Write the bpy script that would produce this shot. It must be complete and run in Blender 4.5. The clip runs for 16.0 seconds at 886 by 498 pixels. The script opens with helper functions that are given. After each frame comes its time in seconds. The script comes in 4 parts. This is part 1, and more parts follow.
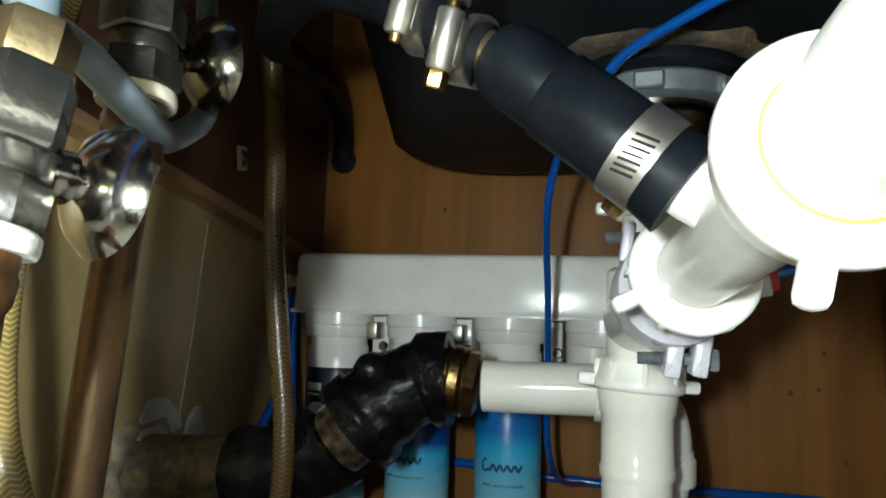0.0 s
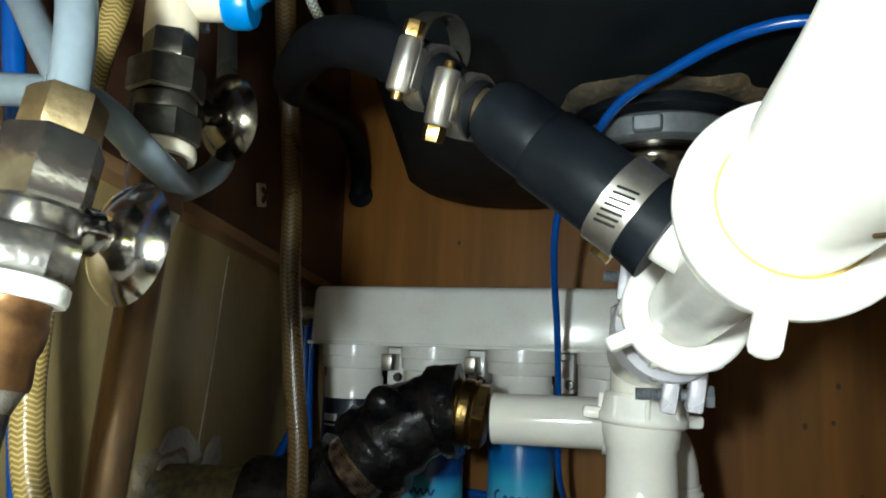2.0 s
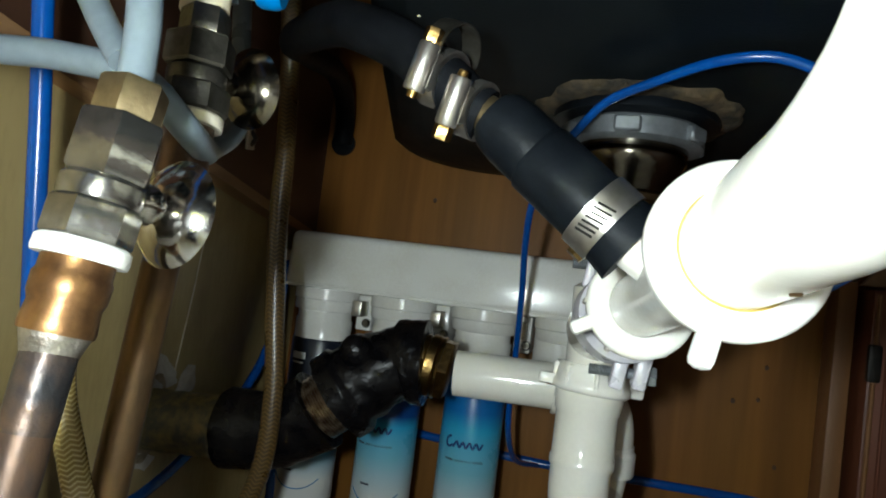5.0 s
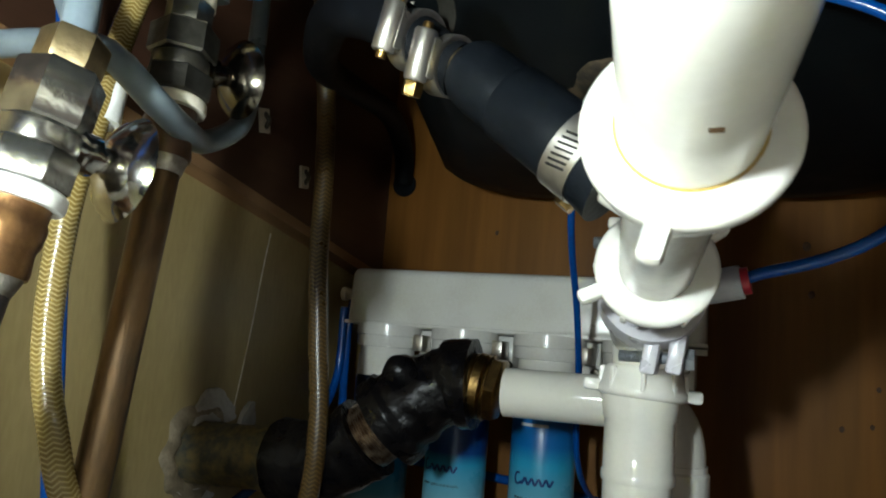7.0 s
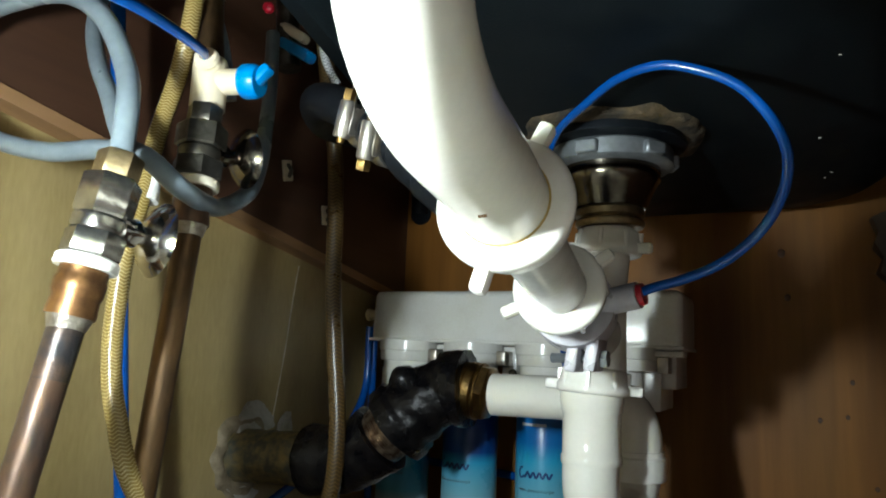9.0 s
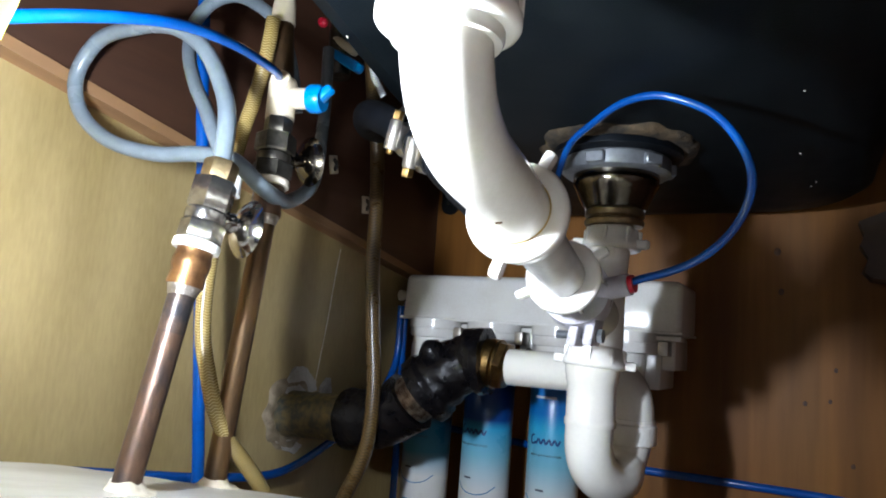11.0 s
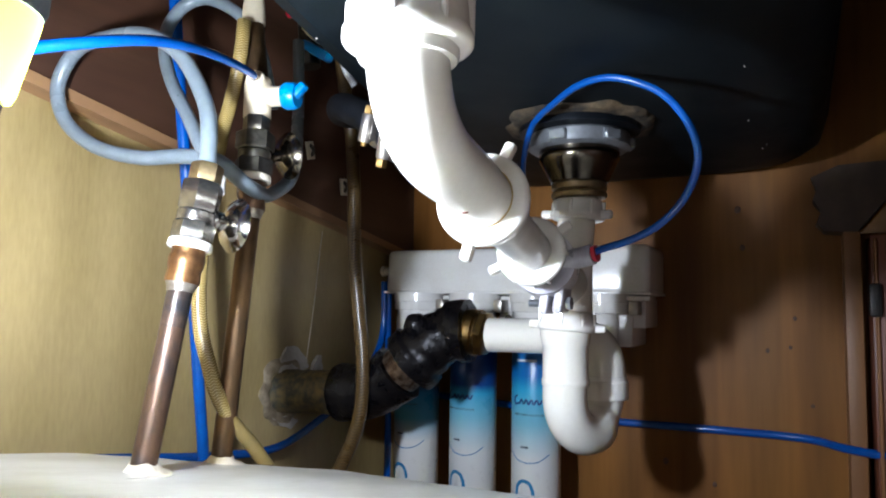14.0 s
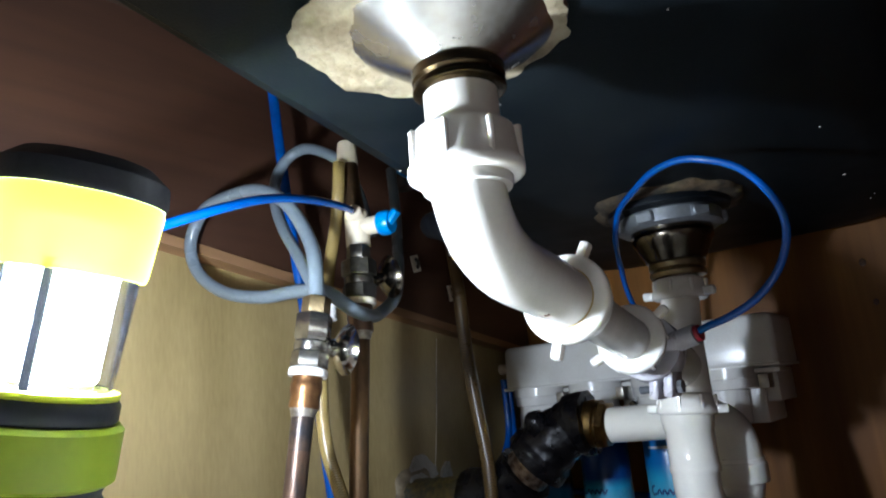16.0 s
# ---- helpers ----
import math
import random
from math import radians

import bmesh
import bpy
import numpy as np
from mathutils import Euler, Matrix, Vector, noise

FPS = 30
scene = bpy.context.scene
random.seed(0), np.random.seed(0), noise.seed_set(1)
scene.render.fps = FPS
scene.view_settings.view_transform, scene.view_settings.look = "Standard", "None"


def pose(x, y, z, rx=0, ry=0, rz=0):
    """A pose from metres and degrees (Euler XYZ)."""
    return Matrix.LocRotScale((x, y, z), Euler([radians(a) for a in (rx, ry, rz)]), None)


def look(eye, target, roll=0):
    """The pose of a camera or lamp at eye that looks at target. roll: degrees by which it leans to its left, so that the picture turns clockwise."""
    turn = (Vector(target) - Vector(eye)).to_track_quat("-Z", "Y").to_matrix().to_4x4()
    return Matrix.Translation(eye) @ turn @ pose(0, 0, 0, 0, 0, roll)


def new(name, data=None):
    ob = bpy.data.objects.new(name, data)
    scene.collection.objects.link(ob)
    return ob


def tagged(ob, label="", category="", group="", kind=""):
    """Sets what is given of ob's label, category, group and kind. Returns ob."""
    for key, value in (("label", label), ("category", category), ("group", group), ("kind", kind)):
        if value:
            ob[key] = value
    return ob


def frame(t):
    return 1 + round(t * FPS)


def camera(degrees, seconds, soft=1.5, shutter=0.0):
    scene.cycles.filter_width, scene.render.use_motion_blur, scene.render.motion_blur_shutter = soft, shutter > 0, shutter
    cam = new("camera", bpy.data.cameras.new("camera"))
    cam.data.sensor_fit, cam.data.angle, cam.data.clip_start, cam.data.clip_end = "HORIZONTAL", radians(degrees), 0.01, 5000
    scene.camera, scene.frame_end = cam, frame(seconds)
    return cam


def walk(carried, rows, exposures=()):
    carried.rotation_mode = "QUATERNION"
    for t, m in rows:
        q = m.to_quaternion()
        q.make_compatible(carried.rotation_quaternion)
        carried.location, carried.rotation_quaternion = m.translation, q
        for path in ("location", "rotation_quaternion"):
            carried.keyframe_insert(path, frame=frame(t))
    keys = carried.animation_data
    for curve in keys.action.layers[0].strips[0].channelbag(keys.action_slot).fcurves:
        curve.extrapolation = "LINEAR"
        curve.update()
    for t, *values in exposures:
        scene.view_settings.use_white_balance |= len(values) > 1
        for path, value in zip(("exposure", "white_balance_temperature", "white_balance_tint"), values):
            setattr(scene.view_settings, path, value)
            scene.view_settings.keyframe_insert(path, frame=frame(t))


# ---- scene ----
cam = camera(65.8, 16.0, soft=1.9, shutter=0.4)
PATH = [
    (0, (0.094, 0.081, 0.317), (-0.399, 2.011, 0.497), 1.7),
    (0.5, (0.096, 0.079, 0.317), (-0.412, 2.003, 0.513), 1.7),
    (1, (0.103, 0.076, 0.331), (-0.434, 1.996, 0.488), -0.9),
    (1.5, (0.106, 0.068, 0.325), (-0.46, 1.968, 0.583), 1.0),
    (2, (0.107, 0.067, 0.322), (-0.447, 1.972, 0.579), 1.8),
    (2.5, (0.118, 0.058, 0.325), (-0.449, 1.956, 0.598), 1.5),
    (3, (0.102, 0.04, 0.321), (-0.378, 1.95, 0.669), 4.0),
    (3.5, (0.094, 0.003, 0.337), (-0.382, 1.941, 0.475), 6.7),
    (4, (0.088, 0.015, 0.337), (-0.255, 1.983, 0.429), 8.3),
    (6.5, (0.139, 0.036, 0.322), (-0.555, 1.902, 0.509), 4.8),
    (7, (0.152, 0.064, 0.295), (-0.595, 1.899, 0.569), 4.6),
    (7.5, (0.18, 0.067, 0.284), (-0.592, 1.874, 0.658), 2.3),
    (8, (0.202, 0.05, 0.291), (-0.62, 1.834, 0.671), 2.1),
    (8.5, (0.235, 0.026, 0.293), (-0.674, 1.77, 0.658), 1.9),
    (9, (0.246, -0.003, 0.295), (-0.651, 1.758, 0.602), 2.4),
    (11.5, (0.3, -0.102, 0.285), (-0.671, 1.629, 0.534), 4.7),
    (12, (0.308, -0.115, 0.286), (-0.648, 1.625, 0.525), 4.6),
    (12.5, (0.31, -0.124, 0.287), (-0.624, 1.623, 0.566), 4.5),
    (13, (0.308, -0.121, 0.287), (-0.59, 1.652, 0.517), 4.6),
    (13.5, (0.309, -0.119, 0.29), (-0.585, 1.659, 0.493), 2.5),
    (14, (0.311, -0.121, 0.293), (-0.608, 1.648, 0.459), 0.9),
    (14.5, (0.319, -0.123, 0.294), (-0.715, 1.588, 0.364), 0.1),
    (15, (0.326, -0.124, 0.296), (-0.726, 1.561, 0.531), -2.1),
    (15.5, (0.338, -0.129, 0.299), (-0.827, 1.462, 0.635), -4.6),
    (16, (0.345, -0.133, 0.299), (-0.84, 1.416, 0.743), -5.2),
]
walk(cam, [(t, look(eye, target, roll)) for t, eye, target, roll in PATH],
     exposures=((0.0, 0.05, 6000, 0), (1.5, -0.05, 6000, 0), (2.0, -0.05, 6000, 0), (3.0, -0.05, 6050, 0), (3.5, 0.3, 5950, -4), (4.0, -0.1, 6000, 0), (4.2, -0.15, 6000, 0), (6.5, -0.45, 6050, 0), (7.0, -0.25, 6050, -1), (8.0, -0.1, 6050, -2), (9.0, 0.15, 5950, 0), (11.5, 0.6, 5600, 14), (14.0, 0.65, 5600, 14), (15.0, 0.4, 5550, 14), (16.0, -0.05, 5450, 12)))

# ---- light ----
world = bpy.data.worlds.new("world")
scene.world = world
world.use_nodes = True
world.node_tree.nodes["Background"].inputs[0].default_value = (0.5, 0.55, 0.65, 1)
world.node_tree.nodes["Background"].inputs[1].default_value = 0.02
LANTERN_POWER = 1250


# ---- materials ----
def mat(name, colour, rough=0.5, metal=0.0, alt=None, scale=40.0, amount=0.5, bump=0.0, bump_scale=200.0,
        stretch=(1, 1, 1), transmission=0.0, rough_var=0.12, subsurface=0.0, emission=None, strength=0.0, coat=0.0, spec=0.5):
    """A surface of two colours mixed by noise at two scales, with uneven gloss and fine relief."""
    m = bpy.data.materials.new(name)
    m.use_nodes = True
    nt = m.node_tree
    bsdf = nt.nodes["Principled BSDF"]
    coord = nt.nodes.new("ShaderNodeTexCoord")
    mapping = nt.nodes.new("ShaderNodeMapping")
    mapping.inputs["Scale"].default_value = stretch
    nt.links.new(coord.outputs["Object"], mapping.inputs["Vector"])
    big = nt.nodes.new("ShaderNodeTexNoise")
    big.inputs["Scale"].default_value = scale
    big.inputs["Detail"].default_value = 6
    fine = nt.nodes.new("ShaderNodeTexNoise")
    fine.inputs["Scale"].default_value = bump_scale
    fine.inputs["Detail"].default_value = 4
    for n in (big, fine):
        nt.links.new(mapping.outputs["Vector"], n.inputs["Vector"])
    if alt is None:
        alt = tuple(c * 0.72 for c in colour)
    blend = nt.nodes.new("ShaderNodeMath")
    blend.operation = "MULTIPLY_ADD"
    nt.links.new(fine.outputs["Fac"], blend.inputs[0])
    blend.inputs[1].default_value = 0.35
    nt.links.new(big.outputs["Fac"], blend.inputs[2])
    ramp = nt.nodes.new("ShaderNodeValToRGB")
    ramp.color_ramp.elements[0].position = 0.68 - 0.3 * amount
    ramp.color_ramp.elements[1].position = 0.68 + 0.3 * (1 - amount) + 0.05
    ramp.color_ramp.elements[0].color = (*colour, 1)
    ramp.color_ramp.elements[1].color = (*alt, 1)
    nt.links.new(blend.outputs[0], ramp.inputs["Fac"])
    nt.links.new(ramp.outputs["Color"], bsdf.inputs["Base Color"])
    gloss = nt.nodes.new("ShaderNodeMapRange")
    gloss.inputs["To Min"].default_value = max(0.02, rough - rough_var)
    gloss.inputs["To Max"].default_value = min(1.0, rough + rough_var)
    nt.links.new(big.outputs["Fac"], gloss.inputs["Value"])
    nt.links.new(gloss.outputs["Result"], bsdf.inputs["Roughness"])
    bsdf.inputs["Metallic"].default_value = metal
    bsdf.inputs["Transmission Weight"].default_value = transmission
    bsdf.inputs["Subsurface Weight"].default_value = subsurface
    bsdf.inputs["Subsurface Radius"].default_value = (0.004, 0.003, 0.002)
    bsdf.inputs["Coat Weight"].default_value = coat
    bsdf.inputs["Specular IOR Level"].default_value = spec
    if emission:
        bsdf.inputs["Emission Color"].default_value = (*emission, 1)
        bsdf.inputs["Emission Strength"].default_value = strength
    if bump:
        b = nt.nodes.new("ShaderNodeBump")
        b.inputs["Strength"].default_value = bump
        b.inputs["Distance"].default_value = 0.002
        nt.links.new(fine.outputs["Fac"], b.inputs["Height"])
        nt.links.new(b.outputs["Normal"], bsdf.inputs["Normal"])
    return m


def wood(name, light, dark, grain_axis="Z", rough=0.55, ring=9.0, spec=0.5):
    """Sawn or stained wood with long grain, streaks and pores."""
    m = mat(name, light, rough, alt=dark, scale=9, bump=0.25, bump_scale=90, spec=spec,
            stretch=tuple(0.07 if a == grain_axis else 1.0 for a in "XYZ"))
    nt = m.node_tree
    bsdf = nt.nodes["Principled BSDF"]
    ramp = nt.nodes["Color Ramp"]
    wave = nt.nodes.new("ShaderNodeTexWave")
    wave.bands_direction = "X" if grain_axis != "X" else "Y"
    wave.inputs["Scale"].default_value = ring
    wave.inputs["Distortion"].default_value = 7
    wave.inputs["Detail"].default_value = 3
    wave.inputs["Detail Scale"].default_value = 1.2
    nt.links.new(nt.nodes["Mapping"].outputs["Vector"], wave.inputs["Vector"])
    mix = nt.nodes.new("ShaderNodeMix")
    mix.data_type, mix.blend_type = "RGBA", "MULTIPLY"
    mix.inputs["Factor"].default_value = 0.45
    fac = nt.nodes.new("ShaderNodeMapRange")
    fac.inputs["To Min"].default_value, fac.inputs["To Max"].default_value = 0.55, 1.0
    nt.links.new(wave.outputs["Fac"], fac.inputs["Value"])
    nt.links.new(ramp.outputs["Color"], mix.inputs["A"])
    nt.links.new(fac.outputs["Result"], mix.inputs["B"])
    nt.links.new(mix.outputs["Result"], bsdf.inputs["Base Color"])
    return m


def braided(name, base, thread, rough=0.3, rings=700.0, twist=55.0, thin=2.0, relief=0.2, coat=0.4):
    """A clear tube's wall with a woven reinforcement; UV u runs round, v along in metres."""
    m = mat(name, base, rough, scale=60, amount=0.4)
    nt = m.node_tree
    bsdf = nt.nodes["Principled BSDF"]
    uv = nt.nodes.new("ShaderNodeTexCoord")
    sep = nt.nodes.new("ShaderNodeSeparateXYZ")
    nt.links.new(uv.outputs["UV"], sep.inputs[0])

    def op(kind, a, b=None):
        n = nt.nodes.new("ShaderNodeMath")
        n.operation = kind
        for i, v in enumerate((a, b)):
            if v is None:
                continue
            if isinstance(v, (int, float)):
                n.inputs[i].default_value = v
            else:
                nt.links.new(v, n.inputs[i])
        return n.outputs[0]
    u, v = sep.outputs[0], sep.outputs[1]
    zig = op("PINGPONG", op("MULTIPLY", u, 6.0), 0.5)
    line = op("SINE", op("ADD", op("MULTIPLY", v, rings * 2.2), op("MULTIPLY", zig, 9.0)))
    line2 = op("MULTIPLY", op("ADD", line, 1.0), 0.5)
    mask = op("POWER", line2, thin)
    mix = nt.nodes.new("ShaderNodeMix")
    mix.data_type = "RGBA"
    nt.links.new(mask, mix.inputs["Factor"])
    nt.links.new(nt.nodes["Color Ramp"].outputs["Color"], mix.inputs["A"])
    mix.inputs["B"].default_value = (*thread, 1)
    nt.links.new(mix.outputs["Result"], bsdf.inputs["Base Color"])
    b = nt.nodes.new("ShaderNodeBump")
    b.inputs["Strength"].default_value, b.inputs["Distance"].default_value = relief, 0.0004
    nt.links.new(mask, b.inputs["Height"])
    nt.links.new(b.outputs["Normal"], bsdf.inputs["Normal"])
    bsdf.inputs["Coat Weight"].default_value = coat
    return m


PVC = mat("pvc_white", (0.76, 0.735, 0.66), 0.11, rough_var=0.04, alt=(0.69, 0.665, 0.595), scale=22, amount=0.4, bump=0.04, bump_scale=300, subsurface=0.05)
PVC_GREY = mat("pvc_grey", (0.60, 0.585, 0.54), 0.16, rough_var=0.05, alt=(0.50, 0.485, 0.44), scale=35, amount=0.5, bump=0.05, bump_scale=300, transmission=0.12)
PVC_NUT = mat("pvc_nut", (0.84, 0.82, 0.76), 0.18, rough_var=0.05, alt=(0.75, 0.72, 0.65), scale=45, amount=0.5, bump=0.06, bump_scale=250, subsurface=0.05)
SADDLE = mat("saddle_plastic", (0.66, 0.64, 0.68), 0.3, alt=(0.52, 0.50, 0.55), scale=50, transmission=0.25)
FILTER_WHITE = mat("filter_white", (0.82, 0.81, 0.77), 0.2, alt=(0.70, 0.67, 0.61), scale=14, amount=0.4, bump=0.03, bump_scale=400)
RUBBER = mat("black_rubber", (0.003, 0.004, 0.0055), 0.42, alt=(0.008, 0.010, 0.013), scale=25, bump=0.12, bump_scale=350, spec=0.13)
HOSE_BLACK = mat("black_hose", (0.0035, 0.004, 0.005), 0.55, alt=(0.008, 0.009, 0.011), scale=30, bump=0.1, spec=0.08)
TAR = mat("tarred_iron", (0.0022, 0.0022, 0.003), 0.3, spec=0.22, alt=(0.006, 0.005, 0.005), scale=55, amount=0.6, bump=0.5, bump_scale=190, rough_var=0.2)
THREAD = mat("bared_thread", (0.46, 0.38, 0.28), 0.32, metal=0.9, alt=(0.10, 0.05, 0.025), scale=130, amount=0.55, bump=0.3)
GALV = mat("old_galvanised", (0.085, 0.09, 0.075), 0.6, metal=0.4, alt=(0.26, 0.20, 0.09), scale=70, amount=0.55, bump=0.7, bump_scale=140)
BRASS = mat("old_brass", (0.42, 0.27, 0.09), 0.32, metal=1.0, alt=(0.16, 0.10, 0.04), scale=80, amount=0.6, bump=0.3, bump_scale=220)
BRASS_DULL = mat("dull_brass", (0.30, 0.23, 0.12), 0.42, metal=0.9, alt=(0.18, 0.13, 0.07), scale=90, amount=0.5, bump=0.2)
BRASS_DARK = mat("dark_brass", (0.10, 0.07, 0.035), 0.22, metal=1.0, alt=(0.03, 0.022, 0.014), scale=60, amount=0.5, bump=0.1)
CHROME = mat("worn_chrome", (0.60, 0.58, 0.55), 0.11, metal=1.0, alt=(0.42, 0.39, 0.35), scale=60, amount=0.4, bump=0.08, rough_var=0.1)
CLAMP_STEEL = mat("clamp_steel", (0.60, 0.57, 0.52), 0.34, metal=0.95, alt=(0.42, 0.39, 0.34), scale=90, amount=0.4, bump=0.05)
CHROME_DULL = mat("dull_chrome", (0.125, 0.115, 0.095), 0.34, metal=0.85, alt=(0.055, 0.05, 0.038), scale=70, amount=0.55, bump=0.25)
STEEL = mat("stainless_steel", (0.66, 0.64, 0.60), 0.24, metal=1.0, alt=(0.5, 0.47, 0.42), scale=50, amount=0.4, bump=0.05)
ZINC = mat("grey_zinc", (0.30, 0.32, 0.34), 0.45, metal=0.7, alt=(0.20, 0.21, 0.22), scale=60, bump=0.15)
COPPER = mat("bright_copper", (0.36, 0.19, 0.075), 0.34, metal=0.9, alt=(0.15, 0.075, 0.035), scale=70, amount=0.5, bump=0.15)
COPPER_OLD = mat("old_copper", (0.17, 0.095, 0.055), 0.38, metal=0.7, alt=(0.042, 0.040, 0.041), scale=16, amount=0.62, bump=0.2, stretch=(1, 1, 0.5), spec=0.3)
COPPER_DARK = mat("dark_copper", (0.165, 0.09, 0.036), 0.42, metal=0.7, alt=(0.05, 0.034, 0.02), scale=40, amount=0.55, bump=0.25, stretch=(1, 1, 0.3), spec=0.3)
SCORCH = mat("scorched_copper", (0.035, 0.034, 0.036), 0.36, metal=0.6, alt=(0.12, 0.075, 0.05), scale=60, amount=0.45, bump=0.3, spec=0.3)
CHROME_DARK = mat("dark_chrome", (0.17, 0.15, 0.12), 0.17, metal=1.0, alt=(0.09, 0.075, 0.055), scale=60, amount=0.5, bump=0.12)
CHROME_SATIN = mat("satin_chrome", (0.42, 0.40, 0.365), 0.2, metal=0.95, alt=(0.17, 0.16, 0.14), scale=60, amount=0.45, bump=0.12, rough_var=0.12)
PUTTY_PATCHY = mat("patchy_putty", (0.34, 0.29, 0.19), 0.75, alt=(0.16, 0.12, 0.065), scale=34, amount=0.5, bump=0.9, bump_scale=160)
SOLDER = mat("solder", (0.5, 0.46, 0.40), 0.35, metal=0.9, alt=(0.22, 0.18, 0.14), scale=120, bump=0.6)
GREY_TUBE = mat("grey_tube", (0.165, 0.198, 0.222), 0.3, alt=(0.125, 0.152, 0.175), scale=25, amount=0.4, bump=0.03)
BLUE_TUBE = mat("blue_tube", (0.006, 0.075, 0.34), 0.22, alt=(0.004, 0.05, 0.23), scale=25, amount=0.4, bump=0.02)
BLUE_CAP = mat("blue_plastic", (0.01, 0.24, 0.62), 0.3, alt=(0.008, 0.17, 0.5), scale=80)
CREAM = mat("cream_plastic", (0.68, 0.59, 0.43), 0.4, alt=(0.60, 0.52, 0.38), scale=60, bump=0.08)
WHITE_TAPE = mat("white_tape", (0.82, 0.81, 0.78), 0.55, alt=(0.7, 0.68, 0.62), scale=120, bump=0.4)
RED = mat("red_plastic", (0.5, 0.01, 0.03), 0.35)
YELLOW_HOSE = braided("braided_vinyl", (0.20, 0.135, 0.032), (0.40, 0.31, 0.13), rough=0.2, rings=1350.0, thin=2.5, relief=0.3)
BROWN_HOSE = braided("braided_brown", (0.048, 0.027, 0.009), (0.12, 0.075, 0.024), rings=800.0, thin=2.5, coat=0.1)
STEEL_BRAID = braided("steel_braid", (0.14, 0.14, 0.15), (0.6, 0.6, 0.6), rings=1100.0)
SINK = mat("black_sink", (0.0045, 0.0068, 0.0085), 0.5, alt=(0.0085, 0.0115, 0.0130), scale=24, amount=0.35, bump=0.12, bump_scale=600, spec=0.07)
PUTTY = mat("old_putty", (0.36, 0.29, 0.19), 0.8, alt=(0.16, 0.12, 0.07), scale=70, amount=0.55, bump=0.9, bump_scale=160)
PUTTY_DARK = mat("dark_putty", (0.105, 0.072, 0.036), 0.8, alt=(0.022, 0.018, 0.012), scale=55, amount=0.6, bump=1.0, bump_scale=170)
WALLBOARD = mat("wallboard", (0.41, 0.31, 0.135), 0.42, alt=(0.28, 0.202, 0.078), scale=13, amount=0.45, bump=0.12, bump_scale=260, stretch=(1, 1, 0.22))
PAPER = mat("torn_paper", (0.55, 0.52, 0.46), 0.85, alt=(0.40, 0.36, 0.30), scale=80, bump=0.3)
PLYWOOD = wood("stained_plywood", (0.270, 0.114, 0.017), (0.145, 0.052, 0.006), "Z", 0.5, ring=3.5, spec=0.25)
PANEL_DARK = wood("dark_panel", (0.090, 0.040, 0.021), (0.050, 0.023, 0.013), "Y", 0.5)
BATTEN_WOOD = wood("batten_wood", (0.36, 0.20, 0.09), (0.24, 0.12, 0.05), "Y", 0.6)
FRAME_WOOD = wood("frame_wood", (0.30, 0.14, 0.05), (0.2, 0.09, 0.03), "Z", 0.5)
STILE_WOOD = wood("stile_wood", (0.20, 0.062, 0.026), (0.12, 0.034, 0.014), "Z", 0.45)
HINGE_BLACK = mat("hinge_black", (0.012, 0.011, 0.010), 0.45, metal=0.5, alt=(0.03, 0.026, 0.022), scale=80, bump=0.2)
RAIL_WOOD = wood("rail_wood", (0.07, 0.038, 0.02), (0.035, 0.02, 0.011), "Y", 0.6)
LINER = mat("vinyl_liner", (0.68, 0.66, 0.60), 0.32, alt=(0.52, 0.49, 0.42), scale=22, amount=0.45, bump=0.05, stretch=(1, 0.35, 1))
BASE_WOOD = wood("base_wood", (0.26, 0.15, 0.07), (0.16, 0.09, 0.04), "Y", 0.7)
CAULK = mat("caulk", (0.72, 0.66, 0.54), 0.6, alt=(0.5, 0.42, 0.3), scale=90, bump=0.3)
DARK = mat("dark_hole", (0.01, 0.008, 0.006), 0.9)
LIME = mat("lime_plastic", (0.42, 0.56, 0.03), 0.35, alt=(0.36, 0.48, 0.02), scale=30, bump=0.03)
LIME_CLEAR = mat("lime_translucent", (0.72, 0.76, 0.02), 0.4, alt=(0.64, 0.68, 0.02), scale=40, transmission=0.8)
LANTERN_BLACK = mat("lantern_rubber", (0.018, 0.022, 0.03), 0.5, alt=(0.035, 0.04, 0.05), scale=30, bump=0.2)
LANTERN_TUBE = mat("lantern_tube", (0.9, 0.9, 0.9), 0.4, emission=(0.97, 1.0, 1.0), strength=11)
LANTERN_BULB = mat("lantern_bulb", (0.9, 0.9, 0.9), 0.4, emission=(0.97, 1.0, 1.0), strength=LANTERN_POWER)
INK_BLUE = mat("print_blue", (0.012, 0.05, 0.20), 0.35)
INK_LIGHT = mat("print_light_blue", (0.03, 0.25, 0.52), 0.35)
INK_DARK = mat("print_dark", (0.06, 0.07, 0.10), 0.4)
INK_WHITE = mat("print_white", (0.75, 0.75, 0.75), 0.4)


def glass(name, colour, rough=0.02):
    m = bpy.data.materials.new(name)
    m.use_nodes = True
    b = m.node_tree.nodes["Principled BSDF"]
    b.inputs["Base Color"].default_value = (*colour, 1)
    b.inputs["Transmission Weight"].default_value = 1.0
    b.inputs["Roughness"].default_value = rough
    b.inputs["IOR"].default_value = 1.3
    return m


CLEAR = glass("clear_plastic", (0.97, 0.98, 0.97), 0.05)


